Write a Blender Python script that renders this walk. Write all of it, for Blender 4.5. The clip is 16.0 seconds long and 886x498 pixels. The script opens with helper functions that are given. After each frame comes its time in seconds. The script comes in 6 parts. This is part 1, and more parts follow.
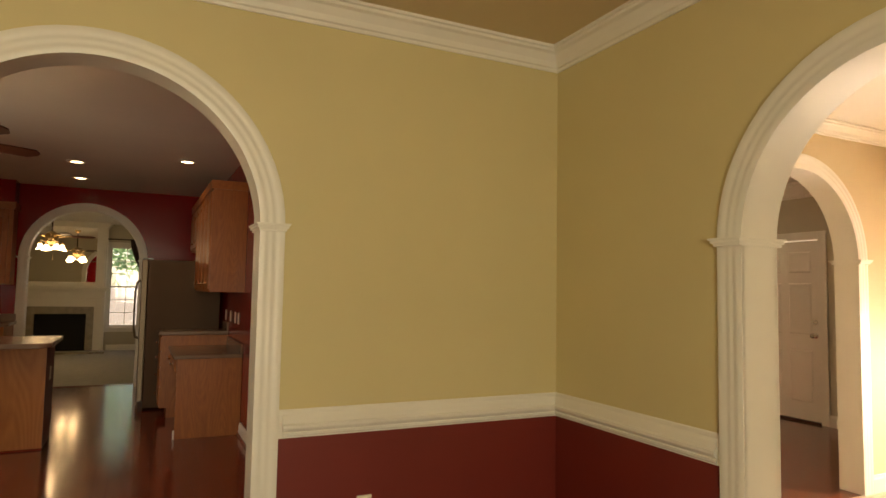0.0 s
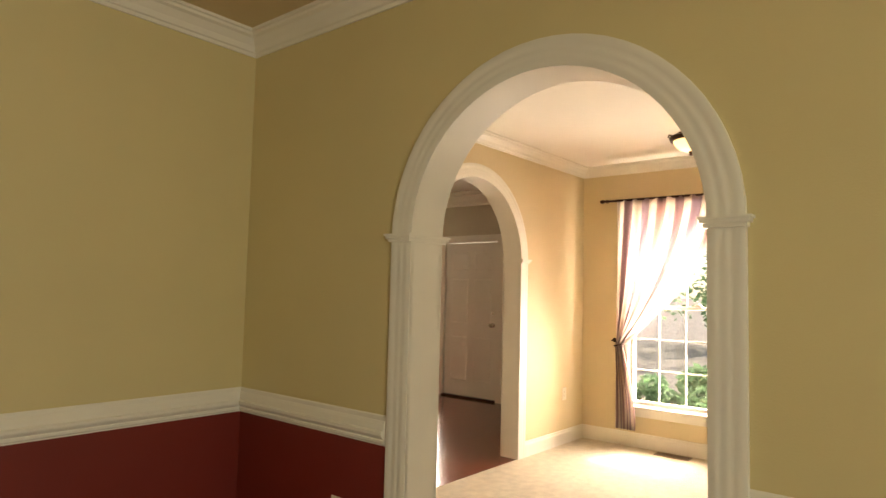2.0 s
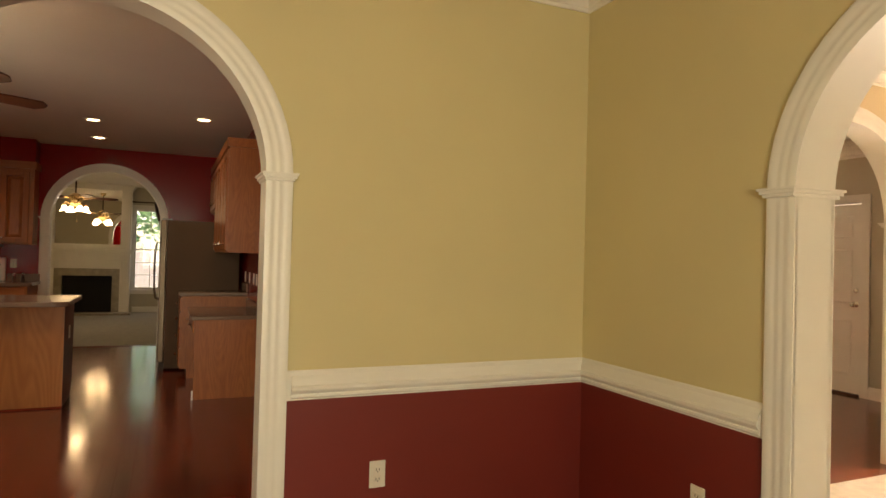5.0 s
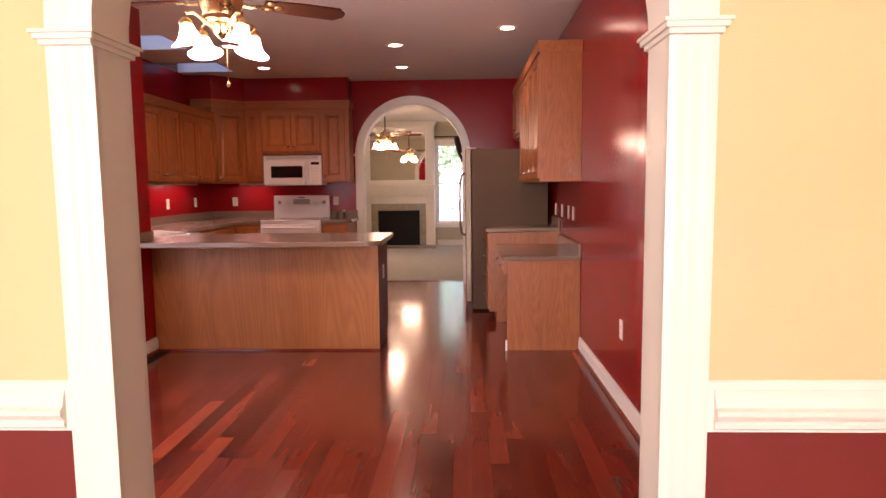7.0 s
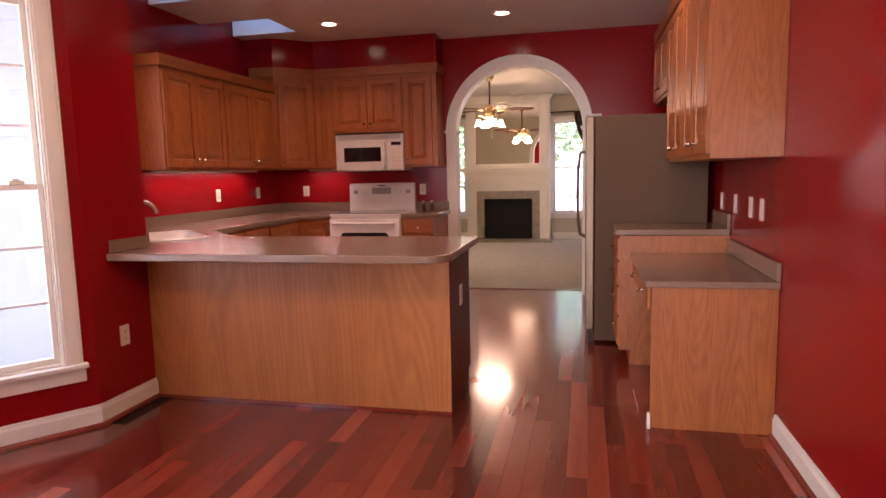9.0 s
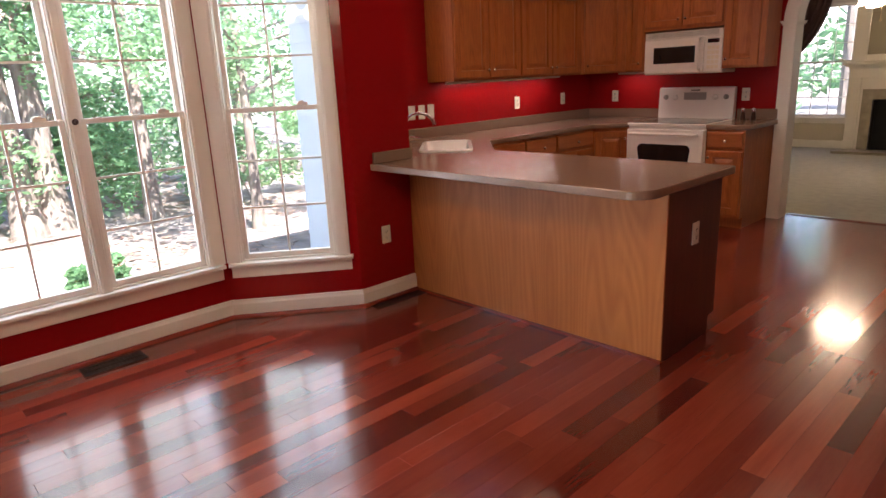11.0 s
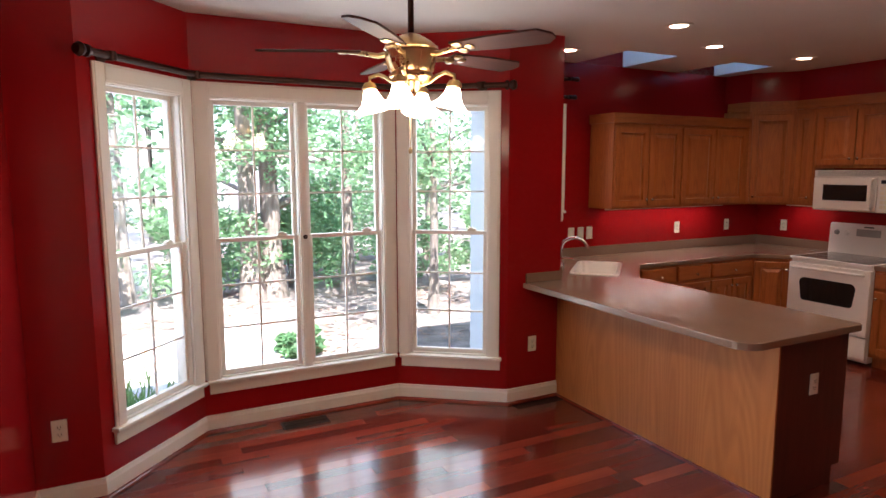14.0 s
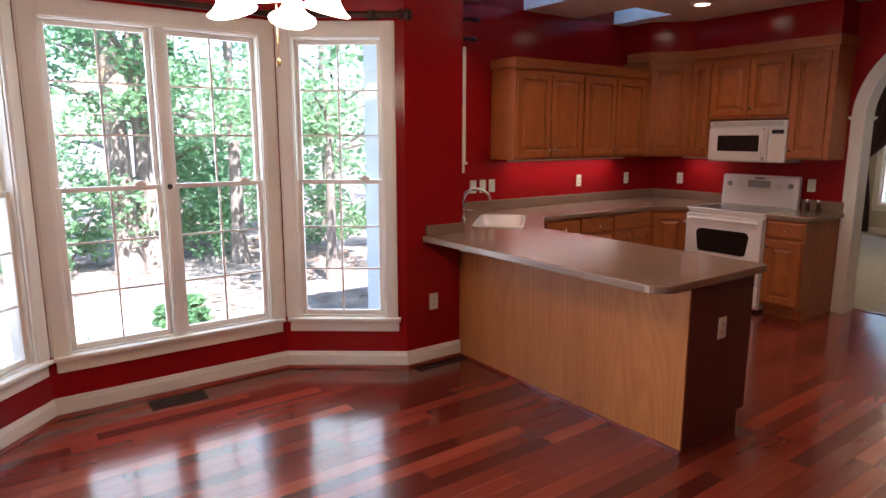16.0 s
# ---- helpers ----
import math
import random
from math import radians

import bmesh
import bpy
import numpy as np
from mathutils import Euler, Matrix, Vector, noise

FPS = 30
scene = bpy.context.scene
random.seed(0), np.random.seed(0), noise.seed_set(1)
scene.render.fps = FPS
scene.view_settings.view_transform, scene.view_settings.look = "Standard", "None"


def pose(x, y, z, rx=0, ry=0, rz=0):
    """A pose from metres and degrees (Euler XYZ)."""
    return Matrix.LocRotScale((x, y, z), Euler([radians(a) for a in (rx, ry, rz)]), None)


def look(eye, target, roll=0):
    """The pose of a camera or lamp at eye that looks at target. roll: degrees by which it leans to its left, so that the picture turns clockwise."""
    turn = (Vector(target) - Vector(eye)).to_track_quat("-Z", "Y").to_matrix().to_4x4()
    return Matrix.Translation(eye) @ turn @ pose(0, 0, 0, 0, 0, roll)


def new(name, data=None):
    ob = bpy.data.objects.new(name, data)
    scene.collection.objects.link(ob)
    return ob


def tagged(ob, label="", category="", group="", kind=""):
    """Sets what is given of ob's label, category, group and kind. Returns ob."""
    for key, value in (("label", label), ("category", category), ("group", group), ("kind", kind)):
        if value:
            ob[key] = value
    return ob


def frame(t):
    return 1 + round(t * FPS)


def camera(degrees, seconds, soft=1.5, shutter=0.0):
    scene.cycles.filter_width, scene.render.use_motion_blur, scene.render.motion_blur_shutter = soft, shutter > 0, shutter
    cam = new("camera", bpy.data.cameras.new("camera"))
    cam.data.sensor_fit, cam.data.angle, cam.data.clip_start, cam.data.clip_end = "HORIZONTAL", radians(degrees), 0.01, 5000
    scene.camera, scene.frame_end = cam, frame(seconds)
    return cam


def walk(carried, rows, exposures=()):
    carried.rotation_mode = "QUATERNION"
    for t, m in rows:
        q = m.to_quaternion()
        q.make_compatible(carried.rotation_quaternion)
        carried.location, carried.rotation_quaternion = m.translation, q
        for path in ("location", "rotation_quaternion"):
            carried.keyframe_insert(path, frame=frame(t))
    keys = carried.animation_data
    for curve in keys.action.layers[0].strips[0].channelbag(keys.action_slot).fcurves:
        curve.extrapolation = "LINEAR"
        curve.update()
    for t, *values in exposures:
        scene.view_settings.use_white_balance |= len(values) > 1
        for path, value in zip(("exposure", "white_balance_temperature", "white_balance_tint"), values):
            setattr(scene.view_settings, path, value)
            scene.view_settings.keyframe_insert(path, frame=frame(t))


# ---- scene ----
cam = camera(70.2, 16.0)
METRES, EYE, TILT, LEAN, TURN = 5.6, 1.3, 0.0, 0.0, -27.5
PATH = [
    (0, (0.177, -0.154, 1.392), (1.042, 1.644, 1.527), 1.0),
    (0.5, (0.226, -0.188, 1.393), (1.327, 1.476, 1.53), 1.2),
    (1, (0.266, -0.225, 1.389), (1.572, 1.283, 1.528), 1.1),
    (1.5, (0.301, -0.232, 1.387), (1.74, 1.151, 1.523), 1.4),
    (2, (0.315, -0.244, 1.382), (1.854, 1.026, 1.518), 1.4),
    (2.5, (0.325, -0.248, 1.37), (1.925, 0.946, 1.492), 1.1),
    (3, (0.324, -0.246, 1.357), (1.948, 0.919, 1.441), 1.1),
    (3.5, (0.33, -0.216, 1.346), (1.918, 0.999, 1.408), 1.4),
    (4, (0.322, -0.143, 1.343), (1.786, 1.218, 1.405), 1.7),
    (4.5, (0.324, -0.073, 1.346), (1.551, 1.505, 1.395), 1.4),
    (5, (0.286, 0.021, 1.344), (1.085, 1.854, 1.375), 1.5),
    (5.2, (0.262, 0.056, 1.34), (0.893, 1.954, 1.33), 1.3),
    (7.3, (0.157, 1.472, 1.321), (0.064, 3.46, 1.119), -0.6),
    (7.5, (0.137, 1.646, 1.323), (0.031, 3.633, 1.123), -0.6),
    (8.0, (0.142, 2.072, 1.317), (-0.013, 4.051, 1.075), -1.0),
    (8.2, (0.155, 2.262, 1.308), (-0.04, 4.238, 1.064), -1.0),
    (10.3, (0.506, 3.52, 1.314), (-0.575, 5.167, 0.969), -1.2),
    (10.5, (0.602, 3.504, 1.348), (-0.586, 5.063, 0.95), -1.0),
    (10.8, (0.757, 3.477, 1.4), (-0.56, 4.91, 0.936), -0.7),
    (11, (0.869, 3.463, 1.428), (-0.537, 4.785, 0.901), -2.7),
    (11.5, (1.175, 3.43, 1.501), (-0.361, 4.559, 0.895), -0.9),
    (12, (1.364, 3.358, 1.605), (-0.247, 4.359, 0.97), -1.1),
    (12.5, (1.454, 3.293, 1.665), (-0.184, 4.258, 1.045), -0.1),
    (13, (1.469, 3.277, 1.711), (-0.219, 4.211, 1.186), -0.3),
    (13.5, (1.49, 3.264, 1.737), (-0.243, 4.182, 1.342), -0.4),
    (14, (1.497, 3.243, 1.756), (-0.268, 4.149, 1.504), -0.1),
    (14.5, (1.5, 3.222, 1.751), (-0.271, 4.13, 1.55), -0.1),
    (15, (1.476, 3.242, 1.7), (-0.271, 4.186, 1.457), -0.5),
    (15.5, (1.389, 3.318, 1.634), (-0.3, 4.341, 1.315), -0.5),
    (16, (1.198, 3.485, 1.576), (-0.396, 4.642, 1.229), -0.0),
]
EXPOSURES = [(0.0, 1.25, 8700, 17), (0.7, 1.22, 8000, 14), (2.0, 1.0, 7600, 14), (4.5, 1.15, 7800, 15), (5.2, 1.8, 8300, 20), (7.3, 3.0, 6600, 50), (8.2, 3.1, 6600, 52), (10.5, 2.55, 6200, 26), (11.2, 2.7, 6100, 25), (13.0, 2.8, 5900, 22), (14.3, 2.5, 5900, 23), (16.0, 2.65, 5700, 23)]
walk(cam, [(t, look(eye, target, roll)) for t, eye, target, roll in PATH], EXPOSURES)

# ---- world, sun, large lights ----
world = bpy.data.worlds.new("sky")
scene.world = world
world.use_nodes = True
wn = world.node_tree
sky = wn.nodes.new("ShaderNodeTexSky")
sky.sky_type = 'NISHITA'
sky.sun_disc = False
sky.sun_elevation = radians(56)
sky.sun_rotation = radians(82)
wn.links.new(sky.outputs[0], wn.nodes["Background"].inputs[0])
wn.nodes["Background"].inputs[1].default_value = 0.15


def lamp(name, kind, energy, m, color=(1, 1, 1), **kw):
    d = bpy.data.lights.new(name, kind)
    d.energy = energy
    d.color = color
    if "angle" in kw:
        d.angle = kw["angle"]
    if "size" in kw:
        d.shape = 'RECTANGLE'
        d.size, d.size_y = kw["size"]
    if "radius" in kw:
        d.shadow_soft_size = kw["radius"]
    if "cone" in kw:
        d.spot_size = radians(kw["cone"])
        d.spot_blend = 0.7
    ob = new(name, d)
    ob.matrix_world = m
    return ob


# the sun stands beyond the front of the house, high
lamp("sun", 'SUN', 5.0, look((10, -0.7, 14.8), (0, 0.5, 0)), (1, 0.95, 0.86), angle=radians(0.5))
WARM = (1.0, 0.73, 0.42)
# daylight that comes in by the windows
lamp("foyer_sidelight", 'AREA', 52, look((7.25, 5.43, 1.2), (5, 5.2, 1.0)), (1, 0.92, 0.84), size=(0.3, 1.7))
lamp("dining_window_light", 'AREA', 58, look((-0.6, -2.76, 1.4), (-0.5, 0, 1.2)), (0.93, 1.0, 0.86), size=(2.0, 1.6))
lamp("living_window_light", 'AREA', 112, look((6.27, 1.80, 1.15), (3, 1.75, 0.9)), (1, 0.92, 0.84), size=(0.80, 1.45))
for bx_, by_, tx_, ty_, w_, e_ in ((-3.09, 4.375, 0.0, 4.6, 1.25, 4.2), (-2.73, 3.22, 0.0, 5.4, 0.62, 1.8), (-2.80, 5.55, 0.0, 3.8, 0.62, 1.8)):
    lamp("bay_window_light", 'AREA', e_, look((bx_, by_, 1.32), (tx_, ty_, 0.9)), (0.90, 1.0, 0.98), size=(w_, 1.65))

# ---- materials ----


def mat(name, base, rough=0.5, metal=0.0, var=0.0, scale=4.0, bump=0.0, bump_scale=60.0, coat=0.0, rand=0.0, stretch=None, second=None, spec=0.5):
    """A surface with slow and fine variation of tone and a fine relief."""
    m = bpy.data.materials.new(name)
    m.use_nodes = True
    nt = m.node_tree
    b = nt.nodes["Principled BSDF"]
    b.inputs["Roughness"].default_value = rough
    b.inputs["Metallic"].default_value = metal
    b.inputs["Specular IOR Level"].default_value = spec
    if coat:
        b.inputs["Coat Weight"].default_value = coat
        b.inputs["Coat Roughness"].default_value = 0.12
    tc = nt.nodes.new("ShaderNodeTexCoord")
    mp = nt.nodes.new("ShaderNodeMapping")
    if stretch:
        mp.inputs["Scale"].default_value = stretch
    nt.links.new(tc.outputs["Object"], mp.inputs[0])
    if var or second:
        n1 = nt.nodes.new("ShaderNodeTexNoise")
        n1.inputs["Scale"].default_value = scale
        n1.inputs["Detail"].default_value = 6
        nt.links.new(mp.outputs[0], n1.inputs["Vector"])
        mix = nt.nodes.new("ShaderNodeMix")
        mix.data_type = 'RGBA'
        lo = second if second else tuple(c * (1 - var) for c in base)
        hi = base if second else tuple(min(1, c * (1 + var)) for c in base)
        mix.inputs["A"].default_value = (*lo, 1)
        mix.inputs["B"].default_value = (*hi, 1)
        rp = nt.nodes.new("ShaderNodeMapRange")
        rp.inputs[1].default_value, rp.inputs[2].default_value = 0.3, 0.7
        nt.links.new(n1.outputs["Fac"], rp.inputs[0])
        nt.links.new(rp.outputs[0], mix.inputs["Factor"])
        out = mix.outputs["Result"]
        rr = nt.nodes.new("ShaderNodeMapRange")
        rr.inputs[3].default_value, rr.inputs[4].default_value = rough * 0.88, min(1, rough * 1.12)
        nt.links.new(n1.outputs["Fac"], rr.inputs[0])
        nt.links.new(rr.outputs[0], b.inputs["Roughness"])
    else:
        rgb = nt.nodes.new("ShaderNodeRGB")
        rgb.outputs[0].default_value = (*base, 1)
        out = rgb.outputs[0]
    if rand:
        oi = nt.nodes.new("ShaderNodeObjectInfo")
        hs = nt.nodes.new("ShaderNodeHueSaturation")
        mr = nt.nodes.new("ShaderNodeMapRange")
        mr.inputs[3].default_value, mr.inputs[4].default_value = 1 - rand, 1 + rand
        nt.links.new(oi.outputs["Random"], mr.inputs[0])
        nt.links.new(mr.outputs[0], hs.inputs["Value"])
        nt.links.new(out, hs.inputs["Color"])
        out = hs.outputs[0]
    nt.links.new(out, b.inputs["Base Color"])
    if bump:
        n2 = nt.nodes.new("ShaderNodeTexNoise")
        n2.inputs["Scale"].default_value = bump_scale
        n2.inputs["Detail"].default_value = 4
        nt.links.new(mp.outputs[0], n2.inputs["Vector"])
        bp = nt.nodes.new("ShaderNodeBump")
        bp.inputs["Strength"].default_value = bump
        bp.inputs["Distance"].default_value = 0.01
        nt.links.new(n2.outputs["Fac"], bp.inputs["Height"])
        nt.links.new(bp.outputs[0], b.inputs["Normal"])
    return m


def glow(name, color, strength, base=(0.9, 0.9, 0.88)):
    m = mat(name, base, 0.3)
    b = m.node_tree.nodes["Principled BSDF"]
    b.inputs["Emission Color"].default_value = (*color, 1)
    b.inputs["Emission Strength"].default_value = strength
    return m


def wood(name, dark, light, rough, axis=2, ring=1.0, rand=0.0, coat=0.0, figure=0.5, cathedral=0.0, blend=0.22, distort=1.6):
    """Grain drawn out along one axis, with slower figure and fine pores."""
    m = bpy.data.materials.new(name)
    m.use_nodes = True
    nt = m.node_tree
    b = nt.nodes["Principled BSDF"]
    b.inputs["Roughness"].default_value = rough
    if coat:
        b.inputs["Coat Weight"].default_value = coat
        b.inputs["Coat Roughness"].default_value = 0.1
    tc = nt.nodes.new("ShaderNodeTexCoord")
    oi = nt.nodes.new("ShaderNodeObjectInfo")
    add = nt.nodes.new("ShaderNodeVectorMath")
    add.operation = 'ADD'
    sc = nt.nodes.new("ShaderNodeVectorMath")
    sc.operation = 'SCALE'
    sc.inputs["Scale"].default_value = 37.0 if rand else 0.0
    cmb = nt.nodes.new("ShaderNodeCombineXYZ")
    for i in range(3):
        nt.links.new(oi.outputs["Random"], cmb.inputs[i])
    nt.links.new(cmb.outputs[0], sc.inputs[0])
    nt.links.new(tc.outputs["Object"], add.inputs[0])
    nt.links.new(sc.outputs[0], add.inputs[1])
    mp = nt.nodes.new("ShaderNodeMapping")
    s = [9.0 * ring] * 3
    s[axis] = 0.8 * ring
    mp.inputs["Scale"].default_value = s
    nt.links.new(add.outputs[0], mp.inputs[0])
    n1 = nt.nodes.new("ShaderNodeTexNoise")
    n1.inputs["Scale"].default_value = 1.0
    n1.inputs["Detail"].default_value = 8
    n1.inputs["Distortion"].default_value = distort
    nt.links.new(mp.outputs[0], n1.inputs["Vector"])
    wv = nt.nodes.new("ShaderNodeTexNoise")
    wv.inputs["Scale"].default_value = 9.0
    wv.inputs["Detail"].default_value = 3
    nt.links.new(mp.outputs[0], wv.inputs["Vector"])
    first = n1.outputs["Fac"]
    if cathedral:
        mp2 = nt.nodes.new("ShaderNodeMapping")
        s2 = [1.0] * 3
        s2[axis] = 0.10
        mp2.inputs["Scale"].default_value = s2
        nt.links.new(add.outputs[0], mp2.inputs[0])
        wt = nt.nodes.new("ShaderNodeTexNoise")
        wt.inputs["Scale"].default_value = 3.2 * cathedral
        wt.inputs["Detail"].default_value = 1.0
        nt.links.new(mp2.outputs[0], wt.inputs["Vector"])
        ws = nt.nodes.new("ShaderNodeMath")
        ws.operation = 'MULTIPLY'
        ws.inputs[1].default_value = 60.0
        nt.links.new(wt.outputs["Fac"], ws.inputs[0])
        wr = nt.nodes.new("ShaderNodeMath")
        wr.operation = 'PINGPONG'
        wr.inputs[1].default_value = 1.0
        nt.links.new(ws.outputs[0], wr.inputs[0])
        mm = nt.nodes.new("ShaderNodeMix")
        mm.inputs["Factor"].default_value = blend
        nt.links.new(first, mm.inputs["A"])
        nt.links.new(wr.outputs[0], mm.inputs["B"])
        first = mm.outputs["Result"]
    mx = nt.nodes.new("ShaderNodeMath")
    mx.operation = 'MULTIPLY_ADD'
    mx.inputs[1].default_value = figure
    nt.links.new(wv.outputs["Fac"], mx.inputs[0])
    nt.links.new(first, mx.inputs[2])
    rp = nt.nodes.new("ShaderNodeMapRange")
    rp.inputs[1].default_value, rp.inputs[2].default_value = 0.45, 1.05
    nt.links.new(mx.outputs[0], rp.inputs[0])
    mix = nt.nodes.new("ShaderNodeMix")
    mix.data_type = 'RGBA'
    mix.inputs["A"].default_value = (*dark, 1)
    mix.inputs["B"].default_value = (*light, 1)
    nt.links.new(rp.outputs[0], mix.inputs["Factor"])
    out = mix.outputs["Result"]
    if rand:
        ramp = nt.nodes.new("ShaderNodeValToRGB")
        cr = ramp.color_ramp
        cr.elements[0].position, cr.elements[0].color = 0.0, (0.42, 0.36, 0.36, 1)
        cr.elements[1].position, cr.elements[1].color = 1.0, (1.75, 2.3, 2.1, 1)
        for p, c in ((0.12, (0.70, 0.65, 0.65)), (0.32, (0.88, 0.86, 0.86)), (0.62, (1.0, 1.0, 1.0)), (0.86, (1.25, 1.32, 1.28)), (0.95, (1.5, 1.85, 1.65))):
            e = cr.elements.new(p)
            e.color = (*c, 1)
        nt.links.new(oi.outputs["Random"], ramp.inputs[0])
        mul = nt.nodes.new("ShaderNodeMix")
        mul.data_type = 'RGBA'
        mul.blend_type = 'MULTIPLY'
        mul.inputs["Factor"].default_value = 1.0
        nt.links.new(out, mul.inputs["A"])
        nt.links.new(ramp.outputs[0], mul.inputs["B"])
        out = mul.outputs["Result"]
    nt.links.new(out, b.inputs["Base Color"])
    bp = nt.nodes.new("ShaderNodeBump")
    bp.inputs["Strength"].default_value = 0.06
    bp.inputs["Distance"].default_value = 0.004
    nt.links.new(wv.outputs["Fac"], bp.inputs["Height"])
    nt.links.new(bp.outputs[0], b.inputs["Normal"])
    return m


CREAM = mat("cream_wall_paint", (0.60, 0.505, 0.27), 0.6, var=0.04, scale=1.2, bump=0.08, bump_scale=180)
PEACH = mat("peach_cream_wall_paint", (0.63, 0.52, 0.32), 0.6, var=0.03, scale=1.2, bump=0.08, bump_scale=180)
MAROON = mat("maroon_wall_paint", (0.17, 0.017, 0.010), 0.5, var=0.08, scale=1.5, bump=0.08, bump_scale=180)
RED = mat("red_wall_paint", (0.27, 0.0060, 0.0065), 0.18, var=0.03, scale=1.1, bump=0.02, bump_scale=140, spec=0.36)
WHITE = mat("white_trim_paint", (0.76, 0.725, 0.64), 0.38, var=0.03, scale=3, bump=0.02, bump_scale=40)
CEIL = mat("ceiling_paint", (0.74, 0.70, 0.62), 0.85, var=0.03, scale=1.5, bump=0.25, bump_scale=220)
SHAFT = mat("white_shaft_paint", (0.86, 0.87, 0.86), 0.8, var=0.02, scale=3)
CEIL_DR = mat("cream_ceiling_paint", (0.62, 0.50, 0.30), 0.8, var=0.03, scale=1.5, bump=0.2, bump_scale=220)
BEIGE = mat("beige_wall_paint", (0.50, 0.45, 0.33), 0.7, var=0.03, scale=1.5, bump=0.1, bump_scale=180)
OAK = wood("honey_oak", (0.26, 0.070, 0.014), (0.43, 0.135, 0.029), 0.40, axis=2, ring=2.6, coat=0.1, cathedral=1.6)
OAK_H = wood("honey_oak_across", (0.26, 0.070, 0.014), (0.43, 0.135, 0.029), 0.40, axis=0, ring=2.6, coat=0.1)
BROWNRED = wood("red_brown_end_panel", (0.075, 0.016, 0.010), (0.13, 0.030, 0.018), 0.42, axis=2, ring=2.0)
OAK_PLY = wood("oak_plywood_panel", (0.36, 0.118, 0.025), (0.50, 0.188, 0.046), 0.42, axis=2, ring=1.3, figure=0.25, cathedral=0.95, blend=0.26, distort=0.6)
CHERRY = wood("red_cherry_floorboard", (0.150, 0.020, 0.010), (0.215, 0.037, 0.018), 0.17, axis=1, ring=1.2, rand=1.0, coat=0.3, distort=0.25, figure=0.4)
GROOVE = mat("dark_joint_between_boards", (0.03, 0.008, 0.005), 0.6, var=0.2, scale=8)
COUNTER = mat("taupe_laminate", (0.225, 0.143, 0.098), 0.24, var=0.12, scale=180, bump=0.01, coat=0.2)
CARPET = mat("cream_carpet", (0.66, 0.57, 0.43), 0.95, var=0.10, scale=14, bump=0.9, bump_scale=420)
CARPET2 = mat("pale_grey_carpet", (0.42, 0.40, 0.33), 0.95, var=0.10, scale=10, bump=0.9, bump_scale=420)
APPL = mat("white_enamel", (0.80, 0.78, 0.76), 0.22, var=0.02, scale=6, coat=0.3)
BLACKG = mat("black_glass", (0.012, 0.012, 0.014), 0.07, var=0.2, scale=5)
GREYP = mat("grey_plastic", (0.30, 0.30, 0.30), 0.4, var=0.05, scale=10)
PLATE = mat("ivory_plate_plastic", (0.72, 0.66, 0.54), 0.35, var=0.03, scale=20)
CHROME = mat("brushed_chrome", (0.75, 0.75, 0.76), 0.16, 1.0, var=0.05, scale=20)
NICKEL = mat("satin_nickel", (0.70, 0.68, 0.62), 0.25, 1.0, var=0.05, scale=20)
BRASS = mat("antique_brass", (0.56, 0.40, 0.20), 0.28, 1.0, var=0.12, scale=12)
BRONZE = mat("dark_bronze", (0.05, 0.022, 0.014), 0.4, 0.7, var=0.2, scale=10)
STEEL_SIDE = mat("taupe_fridge_side", (0.105, 0.064, 0.040), 0.7, var=0.05, scale=3, bump=0.15, bump_scale=300, spec=0.2)
STEEL = mat("stainless_steel", (0.17, 0.125, 0.085), 0.42, 0.8, var=0.05, scale=4, stretch=(30, 30, 1))
VENTM = mat("dark_vent_metal", (0.035, 0.022, 0.015), 0.5, 0.5, var=0.2, scale=12)
VENTL = mat("brown_vent_metal", (0.22, 0.15, 0.08), 0.5, 0.3, var=0.2, scale=12)
FIREBOX = mat("soot_black_brick", (0.008, 0.008, 0.008), 0.85, var=0.3, scale=12, bump=0.3)
TILE = mat("taupe_marble_surround", (0.30, 0.26, 0.19), 0.3, var=0.2, scale=9)
WALNUT = wood("walnut_fan_blade", (0.042, 0.015, 0.010), (0.085, 0.030, 0.018), 0.55, axis=0)
WALNUT.node_tree.nodes["Principled BSDF"].inputs["Specular IOR Level"].default_value = 0.15
SHADE = glow("frosted_glass_shade_lit", (1.0, 0.80, 0.50), 3.5)
CANGLOW = glow("lit_downlight_lens", (1.0, 0.78, 0.50), 4.0)
MIRROR = mat("mirror_silver", (0.86, 0.86, 0.84), 0.01, 1.0)
BARK = mat("pale_bark", (0.20, 0.17, 0.135), 0.9, var=0.35, scale=6, bump=0.9, bump_scale=14, stretch=(3, 3, 0.6))
LITTER = mat("leaf_litter_ground", (0.26, 0.225, 0.19), 0.95, second=(0.09, 0.08, 0.065), scale=3.5, bump=0.9, bump_scale=30)
SIDING = mat("pale_blue_lap_siding", (0.60, 0.66, 0.70), 0.55, var=0.04, scale=3, bump=0.05, bump_scale=60)
PAVE = mat("pale_concrete", (0.62, 0.60, 0.55), 0.85, var=0.12, scale=4, bump=0.3)


